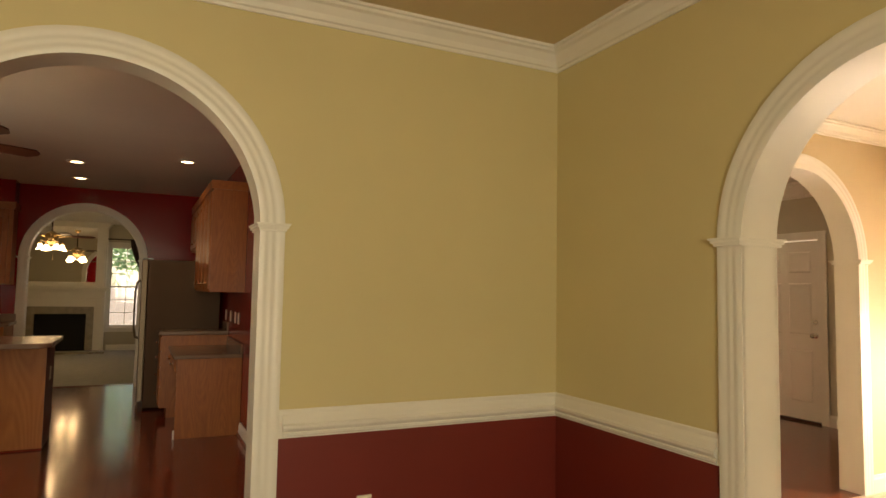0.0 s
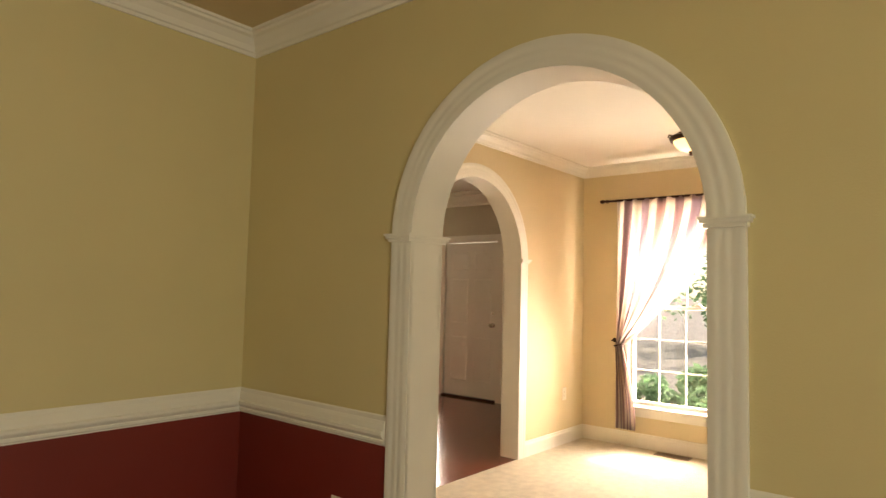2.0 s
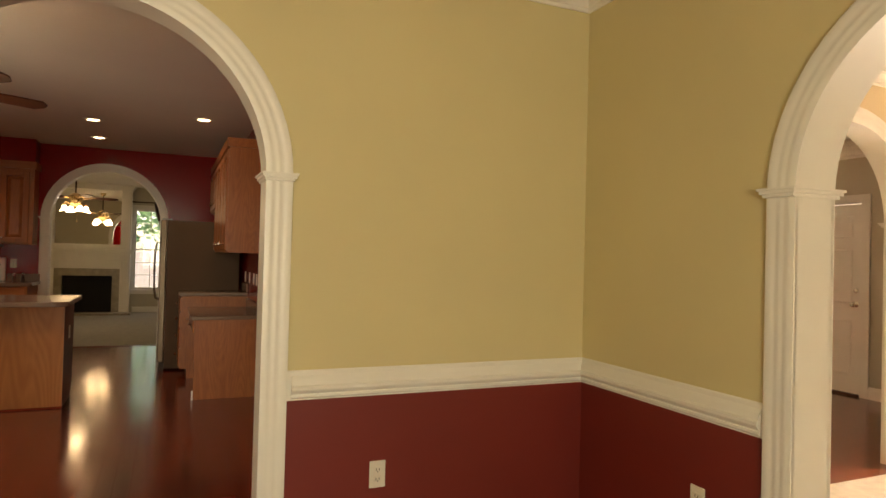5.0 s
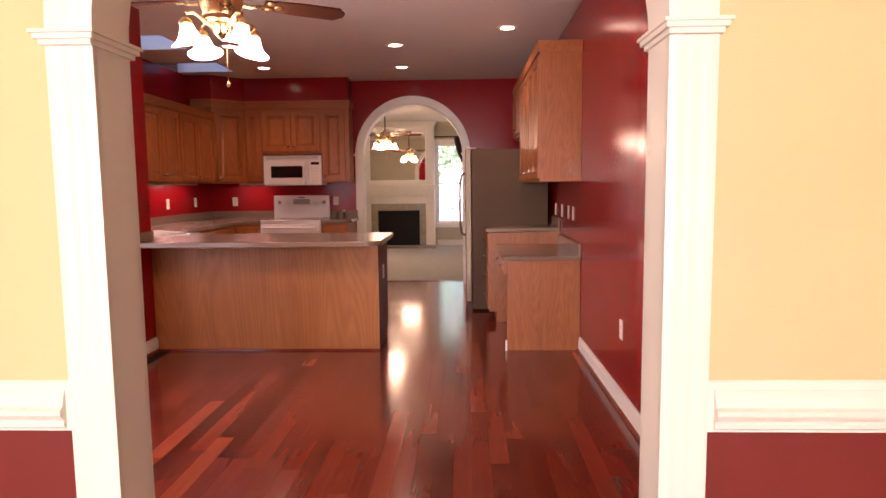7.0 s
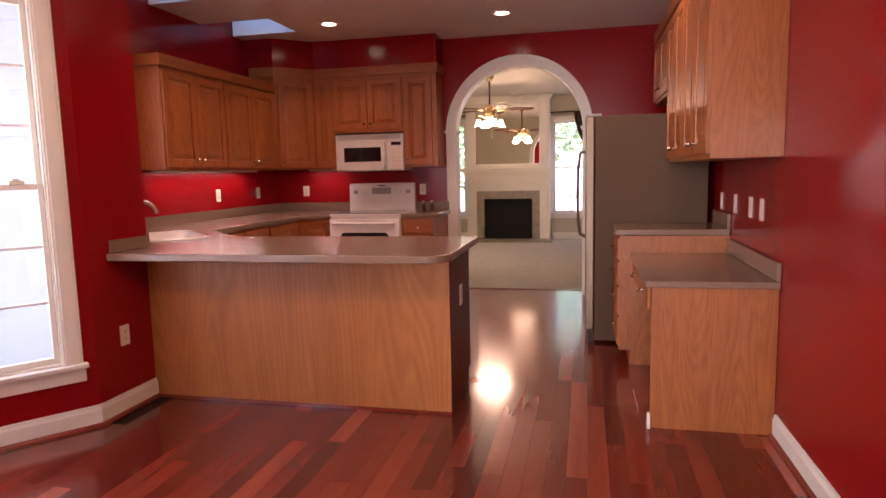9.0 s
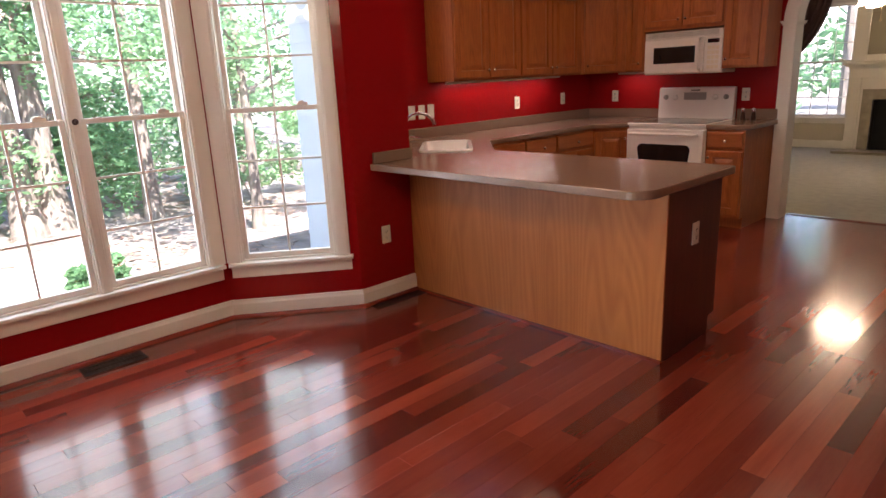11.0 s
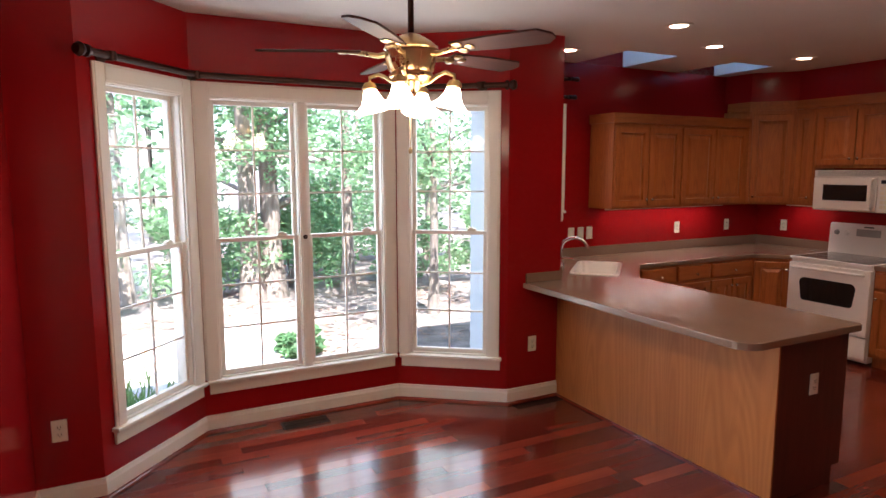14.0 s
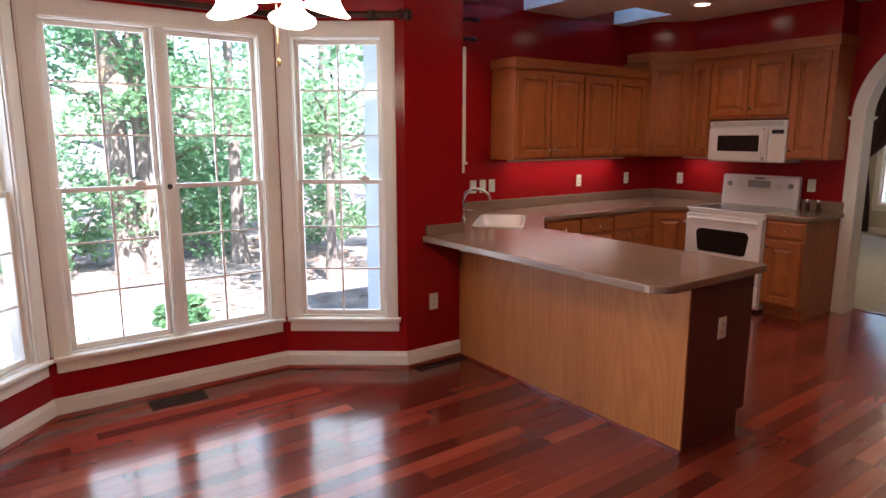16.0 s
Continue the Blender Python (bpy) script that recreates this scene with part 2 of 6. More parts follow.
def leaf_mat(name, a, b_, rand=0.5):
    m = mat(name, a, 0.5, second=b_, scale=1.3)
    nt = m.node_tree
    b = nt.nodes["Principled BSDF"]
    tr = nt.nodes.new("ShaderNodeBsdfTranslucent")
    src = b.inputs["Base Color"].links[0].from_socket
    gi = nt.nodes.new("ShaderNodeNewGeometry")
    hs = nt.nodes.new("ShaderNodeHueSaturation")
    mr = nt.nodes.new("ShaderNodeMapRange")
    # raised value and cut saturation put the outdoor glare into the leaf colour
    mr.inputs[3].default_value, mr.inputs[4].default_value = 0.9, 1.8
    hs.inputs["Saturation"].default_value = 0.88
    nt.links.new(gi.outputs["Random Per Island"], mr.inputs[0])
    nt.links.new(mr.outputs[0], hs.inputs["Value"])
    nt.links.new(src, hs.inputs["Color"])
    nt.links.new(hs.outputs[0], b.inputs["Base Color"])
    nt.links.new(hs.outputs[0], tr.inputs["Color"])
    mx = nt.nodes.new("ShaderNodeMixShader")
    mx.inputs[0].default_value = 0.55
    nt.links.new(b.outputs[0], mx.inputs[1])
    nt.links.new(tr.outputs[0], mx.inputs[2])
    nt.links.new(mx.outputs[0], nt.nodes["Material Output"].inputs[0])
    return m


LEAF = leaf_mat("broad_green_leaves", (0.13, 0.29, 0.11), (0.09, 0.21, 0.085))
LEAF2 = leaf_mat("young_green_leaves", (0.18, 0.33, 0.14), (0.11, 0.23, 0.10))
GRASS = leaf_mat("green_grass_blades", (0.13, 0.24, 0.05), (0.06, 0.14, 0.03))


def glass_mat():
    m = bpy.data.materials.new("window_glass")
    m.use_nodes = True
    nt = m.node_tree
    nt.nodes.remove(nt.nodes["Principled BSDF"])
    t = nt.nodes.new("ShaderNodeBsdfTransparent")
    g = nt.nodes.new("ShaderNodeBsdfGlossy")
    g.inputs["Roughness"].default_value = 0.02
    mx = nt.nodes.new("ShaderNodeMixShader")
    mx.inputs[0].default_value = 0.05
    nt.links.new(t.outputs[0], mx.inputs[1])
    nt.links.new(g.outputs[0], mx.inputs[2])
    nt.links.new(mx.outputs[0], nt.nodes["Material Output"].inputs[0])
    return m


GLASS = glass_mat()


def sky_tint_glass():
    m = bpy.data.materials.new("skylight_glass_sky_tint")
    m.use_nodes = True
    nt = m.node_tree
    nt.nodes.remove(nt.nodes["Principled BSDF"])
    t = nt.nodes.new("ShaderNodeBsdfTransparent")
    # pale cyan in the pane stands in for blue sky light in the well
    t.inputs[0].default_value = (0.86, 0.99, 1.0, 1)
    nt.links.new(t.outputs[0], nt.nodes["Material Output"].inputs[0])
    return m


SKYGLASS = sky_tint_glass()


def curtain_mat(name, stripes, trans):
    """Cloth with stripes that run down it, letting some light through."""
    m = mat(name, stripes[0], 0.85, var=0.05, scale=30, bump=0.2, bump_scale=400)
    nt = m.node_tree
    b = nt.nodes["Principled BSDF"]
    if len(stripes) > 1:
        uv = nt.nodes.new("ShaderNodeAttribute")
        uv.attribute_name = "across"
        ramp = nt.nodes.new("ShaderNodeValToRGB")
        ramp.color_ramp.interpolation = 'CONSTANT'
        fr = nt.nodes.new("ShaderNodeMath")
        fr.operation = 'FRACT'
        nt.links.new(uv.outputs["Fac"], fr.inputs[0])
        nt.links.new(fr.outputs[0], ramp.inputs[0])
        for i, c in enumerate(stripes):
            if i < 2:
                e = ramp.color_ramp.elements[i]
                e.position = i / len(stripes)
            else:
                e = ramp.color_ramp.elements.new(i / len(stripes))
            e.color = (*c, 1)
        nt.links.new(ramp.outputs[0], b.inputs["Base Color"])
    src = b.inputs["Base Color"].links[0].from_socket
    tr = nt.nodes.new("ShaderNodeBsdfTranslucent")
    nt.links.new(src, tr.inputs["Color"])
    mx = nt.nodes.new("ShaderNodeMixShader")
    mx.inputs[0].default_value = trans
    nt.links.new(b.outputs[0], mx.inputs[1])
    nt.links.new(tr.outputs[0], mx.inputs[2])
    nt.links.new(mx.outputs[0], nt.nodes["Material Output"].inputs[0])
    return m


STRIPE = curtain_mat("striped_sheer_cloth", [(0.80, 0.72, 0.66), (0.42, 0.31, 0.32), (0.82, 0.74, 0.66), (0.48, 0.39, 0.42), (0.78, 0.70, 0.63), (0.52, 0.38, 0.36)], 0.8)
DARKCLOTH = curtain_mat("dark_brown_cloth", [(0.05, 0.022, 0.018)], 0.1)

# ---- building helpers ----


def box(bm, x0, x1, y0, y1, z0, z1, mi=0, m=None):
    vs = [bm.verts.new((x, y, z)) for x in (x0, x1) for y in (y0, y1) for z in (z0, z1)]
    if m is not None:
        for v in vs:
            v.co = m @ v.co
    for f in ((0, 1, 3, 2), (4, 6, 7, 5), (0, 4, 5, 1), (2, 3, 7, 6), (0, 2, 6, 4), (1, 5, 7, 3)):
        bm.faces.new([vs[i] for i in f]).material_index = mi
    return vs


def bevel(bm, w, seg=2):
    bmesh.ops.recalc_face_normals(bm, faces=bm.faces)
    bmesh.ops.bevel(bm, geom=[e for e in bm.edges if e.calc_face_angle(0) > 0.6], offset=w, segments=seg, profile=0.6, affect='EDGES')


def mesh(name, bm, mats, smooth=False):
    bmesh.ops.recalc_face_normals(bm, faces=bm.faces)
    me = bpy.data.meshes.new(name)
    bm.to_mesh(me)
    bm.free()
    for m in (mats if isinstance(mats, (list, tuple)) else [mats]):
        me.materials.append(m)
    if smooth:
        for p in me.polygons:
            p.use_smooth = True
        me.set_sharp_from_angle(angle=radians(40))
    return me


def part(name, bm, mats, parent=None, label="", m=None, smooth=False):
    ob = new(name, mesh(name, bm, mats, smooth))
    if parent is not None:
        ob.parent = parent
    if m is not None:
        ob.matrix_basis = m
    if label:
        ob["label"] = label
    return ob


def thing(name, label, category, m=None, group="", kind=""):
    ob = new(name)
    ob.empty_display_size = 0.05
    if m is not None:
        ob.matrix_basis = m
    return tagged(ob, label, category, group, kind)


def bx(name, dims, mats, parent=None, label="", bev=0.0, m=None):
    bm = bmesh.new()
    box(bm, *dims)
    if bev:
        bevel(bm, bev)
    return part(name, bm, mats, parent, label, m)


def sweep(bm, pts, prof, closed=False, mi=0):
    """Carry a profile of (offset to the left, height) along a level line of (x, y) points, mitred at the corners."""
    n = len(pts)
    rings = []
    for i, p in enumerate(pts):
        p = Vector(p)
        a = Vector(pts[i - 1]) if (i > 0 or closed) else None
        b = Vector(pts[(i + 1) % n]) if (i < n - 1 or closed) else None
        d1 = (p - a).normalized() if a is not None else (b - p).normalized()
        d2 = (b - p).normalized() if b is not None else d1
        n1, n2 = Vector((-d1.y, d1.x)), Vector((-d2.y, d2.x))
        nn = (n1 + n2).normalized()
        k = 1 / max(0.2, nn.dot(n1))
        rings.append([bm.verts.new((p.x + nn.x * o * k, p.y + nn.y * o * k, z)) for o, z in prof])
    m = len(prof)
    for i in range(n if closed else n - 1):
        r, s = rings[i], rings[(i + 1) % n]
        for j in range(m):
            bm.faces.new((r[j], r[(j + 1) % m], s[(j + 1) % m], s[j])).material_index = mi
    if not closed:
        bm.faces.new(rings[0]).material_index = mi
        bm.faces.new(rings[-1][::-1]).material_index = mi


def lathe(bm, prof, seg=20, m=None, mi=0):
    """Turn a profile of (radius, z) about z."""
    rings = []
    for r, z in prof:
        if r < 1e-5:
            rings.append([bm.verts.new((0, 0, z))])
        else:
            rings.append([bm.verts.new((r * math.cos(2 * math.pi * i / seg), r * math.sin(2 * math.pi * i / seg), z)) for i in range(seg)])
    for a, b in zip(rings, rings[1:]):
        for i in range(seg):
            j = (i + 1) % seg
            if len(a) == 1 and len(b) == 1:
                continue
            f = (a[0], b[j], b[i]) if len(a) == 1 else (a[i], a[j], b[0]) if len(b) == 1 else (a[i], a[j], b[j], b[i])
            bm.faces.new(f).material_index = mi
    if m is not None:
        for r in rings:
            for v in r:
                v.co = m @ v.co


def tube(bm, pts, r, seg=8, mi=0):
    """A round bar along a line of points; r a number or one for each point."""
    pts = [Vector(p) for p in pts]
    rings = []
    for i, p in enumerate(pts):
        d = (pts[min(i + 1, len(pts) - 1)] - pts[max(i - 1, 0)]).normalized()
        q = d.to_track_quat('Z', 'Y')
        rad = r[i] if isinstance(r, (list, tuple)) else r
        rings.append([bm.verts.new(p + q @ Vector((rad * math.cos(2 * math.pi * k / seg), rad * math.sin(2 * math.pi * k / seg), 0))) for k in range(seg)])
    for a, b in zip(rings, rings[1:]):
        for k in range(seg):
            bm.faces.new((a[k], a[(k + 1) % seg], b[(k + 1) % seg], b[k])).material_index = mi
    bm.faces.new(rings[0][::-1]).material_index = mi
    bm.faces.new(rings[-1]).material_index = mi


def along(p0, p1):
    """The pose of a wall's own axes: x along it from p0, y to its left, z up."""
    d = Vector((p1[0] - p0[0], p1[1] - p0[1]))
    return Matrix.Translation((p0[0], p0[1], 0)) @ Matrix.Rotation(math.atan2(d.y, d.x), 4, 'Z'), d.length


def wall(name, p0, p1, thick, z1, mats, openings=(), label="", z0=0.0, split=None):
    """A wall whose left face runs from p0 to p1. mats: left, right, edges and, below split, left. openings: (u0, u1, za, zb, arched)."""
    m, length = along(p0, p1)
    bm = bmesh.new()

    def blk(u0, u1, a, b):
        if u1 - u0 < 1e-4 or b - a < 1e-4:
            return
        if split and a < split < b:
            blk(u0, u1, a, split)
            a = split
        vs = [bm.verts.new((u, y, z)) for u in (u0, u1) for y in (-thick, 0) for z in (a, b)]
        low = split and b <= split
        for f, mi in (((0, 1, 3, 2), 2), ((4, 6, 7, 5), 2), ((0, 4, 5, 1), 1), ((2, 3, 7, 6), 3 if low else 0), ((0, 2, 6, 4), 2), ((1, 5, 7, 3), 2)):
            bm.faces.new([vs[i] for i in f]).material_index = mi

    u = 0.0
    for u0, u1, za, zb, arched in sorted(openings):
        blk(u, u0, z0, z1)
        blk(u0, u1, z0, za)
        if arched:
            r, c, n = (u1 - u0) / 2, (u0 + u1) / 2, 32
            pts = [(c - r * math.cos(math.pi * i / n), zb + r * math.sin(math.pi * i / n)) for i in range(n + 1)]
            for a, b in zip(pts, pts[1:]):
                q = [(a[0], a[1]), (b[0], b[1]), (b[0], z1), (a[0], z1)]
                f = [bm.verts.new((x, 0, z)) for x, z in q]
                g = [bm.verts.new((x, -thick, z)) for x, z in q]
                bm.faces.new(f[::-1]).material_index = 0
                bm.faces.new(g).material_index = 1
                bm.faces.new((f[0], f[1], g[1], g[0])).material_index = 2
                bm.faces.new((f[2], f[3], g[3], g[2])).material_index = 2
        else:
            blk(u0, u1, zb, z1)
        u = u1
    blk(u, length, z0, z1)
    me = bpy.data.meshes.new(name)
    bm.to_mesh(me)
    bm.free()
    for mm in mats:
        me.materials.append(mm)
    ob = new(name, me)
    ob.matrix_basis = m
    return tagged(ob, label, "wall", kind="structure")


def arch_trim(name, p0, p1, thick, u0, u1, spring, label, width=0.095, front=True, back=True, mat_=None):
    """The white liner of an arched opening with moulded casings and caps at the spring line."""
    mat_ = mat_ or WHITE
    m, _ = along(p0, p1)
    c, r = (u0 + u1) / 2, (u1 - u0) / 2
    root = thing(name, label, "arch", m, kind="structure")
    n = 32
    lin = 0.012
    path = [(c - r, 0.0)] + [(c - r * math.cos(math.pi * i / n), spring + r * math.sin(math.pi * i / n)) for i in range(n + 1)] + [(c + r, 0.0)]

    def nrm(i):
        if i == 0:
            return (-1.0, 0.0)
        if i == len(path) - 1:
            return (1.0, 0.0)
        a = math.pi * (i - 1) / n
        return (-math.cos(a), math.sin(a))

    bm = bmesh.new()
    rings = []
    for i, (x, z) in enumerate(path):
        nx, nz = nrm(i)
        rings.append([bm.verts.new((x + nx * o, y, z + nz * o)) for o, y in ((0, -thick - 0.004), (0, 0.004), (-lin, 0.004), (-lin, -thick - 0.004))])
    for a, b in zip(rings, rings[1:]):
        for j in range(4):
            bm.faces.new((a[j], a[(j + 1) % 4], b[(j + 1) % 4], b[j]))
    part("jamb_liner", bm, mat_, root, smooth=True)
    prof = [(-lin, 0), (-lin, 0.014), (0.004, 0.018), (0.016, 0.018), (0.019, 0.0172), (0.032, 0.0172), (0.035, 0.018), (0.047, 0.018), (0.050, 0.0172), (0.063, 0.0172), (0.066, 0.018), (width - 0.012, 0.0195), (width, 0.017), (width, 0)]
    for side, on in ((1, front), (-1, back)):
        if not on:
            continue
        base = 0.0 if side > 0 else -thick
        bm = bmesh.new()
        rings = []
        for i, (x, z) in enumerate(path):
            nx, nz = nrm(i)
            rings.append([bm.verts.new((x + nx * o, base + side * (d + 0.0005), z + nz * o)) for o, d in prof])
        k = len(prof)
        for a, b in zip(rings, rings[1:]):
            for j in range(k):
                bm.faces.new((a[j], a[(j + 1) % k], b[(j + 1) % k], b[j]))
        part("casing", bm, mat_, root, "moulded white casing", smooth=True)
    for s in (-1, 1):
        bm = bmesh.new()
        e = c + s * r
        for k, (z0_, z1_, o) in enumerate(((spring - 0.016, spring - 0.004, 0.006), (spring - 0.004, spring + 0.008, 0.014), (spring + 0.008, spring + 0.016, 0.020))):
            xa, xb = e - s * (lin + o), e + s * (width + o)
            yb = 0.026 + o if front else 0.004
            ya = -thick - (0.026 + o if back else 0.004)
            box(bm, min(xa, xb), max(xa, xb), ya, yb, z0_, z1_)
        part("cap", bm, mat_, root)
    return root


def ceiling(name, x0, x1, y0, y1, z, mat_, holes=(), label="", thick=0.15):
    bm = bmesh.new()
    xs = sorted({x0, x1, *[h[0] for h in holes], *[h[1] for h in holes]})
    ys = sorted({y0, y1, *[h[2] for h in holes], *[h[3] for h in holes]})
    for a, b in zip(xs, xs[1:]):
        for c, d in zip(ys, ys[1:]):
            if any(h[0] <= a and b <= h[1] and h[2] <= c and d <= h[3] for h in holes):
                continue
            box(bm, a, b, c, d, z, z + thick)
    bmesh.ops.remove_doubles(bm, verts=bm.verts, dist=1e-5)
    ob = part(name, bm, mat_)
    return tagged(ob, label, "ceiling", kind="structure")

# ---- structure ----
H, HL = 2.72, 2.645         # ceilings; the front room's is a little lower
XB, YA = 2.21, 2.65          # faces of the two dining room walls with arches
XL, YL = 6.05, 2.67          # faces of the front room's window wall and foyer wall
XR, YP = 1.11, 3.99          # red wall opposite the peninsula
YK, XK = 9.70, -3.25         # kitchen back wall and outer wall
BAY = [(-2.34, 5.745), (-2.84, 5.08), (-2.83, 3.68), (-2.185, 3.09), (-2.185, 2.78)]

floor_base = bx("floor", (-3.5, 7.3, -2.7, 10.0, -0.2, -0.012), GROOVE)
tagged(floor_base, "dark subfloor under the boards and carpet", "floor", kind="structure")
carpet = bx("carpet_living", (2.30, 6.06, -2.6, 2.67, -0.02, 0.0), CARPET)
tagged(carpet, "pale cream carpet in the sunny front room", "carpet", kind="structure")
carpet_f = bx("carpet_family", (-5.0, 3.5, 9.93, 15.6, -0.02, 0.004), CARPET2)
tagged(carpet_f, "pale grey carpet in the fireplace room", "carpet", kind="structure")

# dining room
P0, P1 = (XB, YA), (-2.6, YA)
wall("wall_dining_kitchen", P0, P1, 0.13, H, [CREAM, RED, WHITE, MAROON], [(XB - 0.652, XB + 0.655, 0, 1.66, True)], "cream wall over maroon dado with an arch to the kitchen", split=0.79)
arch_trim("arch_dining_kitchen", P0, P1, 0.13, XB - 0.652, XB + 0.655, 1.66, "white moulded arch between dining room and kitchen")
Q0, Q1 = (XB, -2.6), (XB, YA + 0.13)
wall("wall_dining_living", Q0, Q1, 0.17, H, [CREAM, PEACH, WHITE, MAROON], [(2.6 + 0.90 - 0.589, 2.6 + 0.90 + 0.589, 0, 1.60, True)], "cream wall over maroon dado with an arch to the front room", split=0.79)
arch_trim("arch_dining_living", Q0, Q1, 0.17, 2.6 + 0.90 - 0.589, 2.6 + 0.90 + 0.589, 1.60, "white moulded arch between dining room and front room")
wall("wall_dining_west", (-2.4, YA), (-2.4, -2.6), 0.15, H, [CREAM, SIDING, WHITE, MAROON], [], "cream wall over maroon dado of the dining room", split=0.79)
wall("wall_dining_south", (-2.55, -2.6), (XB + 0.17, -2.6), 0.15, H, [CREAM, SIDING, WHITE, MAROON], [(0.95, 1.93, 0.6, 2.2, False), (1.97, 2.95, 0.6, 2.2, False)], "cream wall over maroon dado with a wide window", split=0.79)
ceiling("ceiling_dining", -2.55, XB + 0.17, -2.75, YA + 0.13, H, CEIL_DR, label="flat cream painted ceiling of the dining room")

# front room
wall("wall_living_foyer", (XL, YL), (XB + 0.17, YL), 0.15, H, [PEACH, BEIGE, WHITE], [(XL - 4.89, XL - 3.62, 0, 1.66, True)], "cream wall with an arch to the foyer")
arch_trim("arch_living_foyer", (XL, YL), (XB + 0.17, YL), 0.15, XL - 4.89, XL - 3.62, 1.66, "white moulded arch between front room and foyer")
wall("wall_living_front", (XL, -2.75), (XL, 2.82), 0.16, H, [PEACH, SIDING, WHITE], [(2.75 + 1.40, 2.75 + 2.20, 0.375, 2.20, False)], "cream wall with a bright curtained window")
wall("wall_living_south", (XB + 0.17, -2.6), (XL, -2.6), 0.15, H, [PEACH, SIDING, WHITE], [], "plain cream wall of the front room")
ceiling("ceiling_living", XB + 0.17, 6.04, -2.59, 2.66, HL, CEIL, label="flat white ceiling of the front room")

# unseen overhang, added so less sun enters and the curtain top stays dim
eave = bx("added_shade_eave", (6.212, 6.82, -3.2, 2.70, 2.40, 2.52), WHITE)
tagged(eave, "unseen white eave added to shade the front window", "eave", kind="structure")

# foyer and the passage beside the kitchen
wall("wall_foyer_front", (7.0, 2.83), (7.0, 6.5), 0.16, H, [BEIGE, SIDING, WHITE], [(4.35 - 2.83, 5.22 - 2.83, 0, 2.05, False), (5.30 - 2.83, 5.56 - 2.83, 0.35, 2.05, False)], "beige wall round the front door")
wall("wall_foyer_north", (7.16, 6.5), (1.24, 6.5), 0.12, H, [BEIGE, BEIGE, WHITE], [], "plain beige wall of the foyer")
wall("wall_foyer_side", (6.05, 2.832), (7.0, 2.832), 0.13, H, [BEIGE, SIDING, WHITE], [], "plain beige wall beside the front door")
ceiling("ceiling_foyer", 1.10, 7.16, 2.78, 6.62, H, CEIL, label="flat white ceiling of the foyer and passage")

# kitchen
wall("wall_kitchen_right", (XR, 4.12), (XR, 9.7), 0.13, H, [RED, BEIGE, RED], [], "glossy red painted wall opposite the peninsula")
wall("wall_kitchen_right_end", (1.172, YP), (XR, 4.12), 0.04, H, [RED, BEIGE, RED], [], "splayed red wall end at the passage opening")
wall("wall_passage_north", (2.5, YP + 0.001), (1.19, YP + 0.001), 0.12, H, [RED, BEIGE, RED], [(0.45, 1.21, 0, 2.04, False)], "shaded red wall of the passage with a white door")
wall("wall_passage_header", (XR, 2.78), (XR, 4.05), 0.042, H, [RED, BEIGE, RED], [], "red wall above the passage opening", z0=2.2)
wall("wall_passage_back", (2.5, 2.79), (2.5, 6.6), 0.1, H, [BEIGE, BEIGE, BEIGE], [], "plain beige wall between passage and foyer")
wall("wall_kitchen_back", (1.24, YK), (XK - 0.16, YK), 0.16, H, [RED, BEIGE, WHITE], [(1.24 - 0.185, 1.24 + 1.165, 0, 1.745, True)], "red painted wall with an arch to the fireplace room")
arch_trim("arch_kitchen_family", (1.24, YK), (XK - 0.16, YK), 0.16, 1.24 - 0.185, 1.24 + 1.165, 1.745, "white moulded arch between kitchen and fireplace room")
wall("wall_kitchen_outer", (XK, YK + 0.16), (XK, 6.06), 0.16, 3.08, [RED, SIDING, WHITE], [(YK + 0.16 - 6.87, YK + 0.16 - 6.30, 1.37, 2.25, False)], "red painted outer wall behind the cabinets")
wall("wall_kitchen_return", (XK, 6.22), (-2.34, 6.22), 0.16, H, [RED, SIDING, RED], [], "short red return wall beside the sink")
wall("wall_bay_stub", (-2.34, 6.06), BAY[0], 0.14, H, [RED, SIDING, RED], [], "narrow red wall between bay and peninsula")
ZW0, ZW1 = 0.362, 2.212
names = ("wall_bay_right", "wall_bay_centre", "wall_bay_left", "wall_bay_end")
bay_open = []
for i in range(4):
    L = (Vector(BAY[i + 1]) - Vector(BAY[i])).length
    op = [[(0.145, L - 0.10, ZW0, ZW1, False)], [(0.105, L / 2 - 0.024, ZW0, ZW1, False), (L / 2 + 0.024, L - 0.105, ZW0, ZW1, False)], [(0.10, L - 0.165, ZW0, ZW1, False)], []][i]
    bay_open.append(op)
    wall(names[i], BAY[i], BAY[i + 1], 0.12, H, [RED, SIDING, WHITE], op, "red wall of the window bay")
SKY1, SKY2 = (XK, -2.57, 7.05, 7.62), (XK, -2.57, 8.34, 8.88)
ceiling("ceiling_kitchen", -3.41, 1.11, 2.78, 9.7, H, CEIL, holes=(SKY1, SKY2), label="flat off-white kitchen ceiling with two skylight wells")

# fireplace room
YF = 15.3
wall("wall_family_far", (3.5, YF), (-5.0, YF), 0.2, 2.725, [BEIGE, SIDING, WHITE], [(3.5 - 0.55, 3.5 + 0.40, 0.50, 2.25, False), (3.5 + 2.10, 3.5 + 2.95, 0.50, 2.25, False)], "beige wall with two windows beside the fireplace")
wall("wall_family_left", (-5.0, YF), (-5.0, 9.86), 0.15, 2.725, [BEIGE, SIDING, WHITE], [], "plain beige wall")
wall("wall_family_right", (3.5, 9.86), (3.5, YF), 0.15, 2.725, [BEIGE, SIDING, WHITE], [], "plain beige wall")
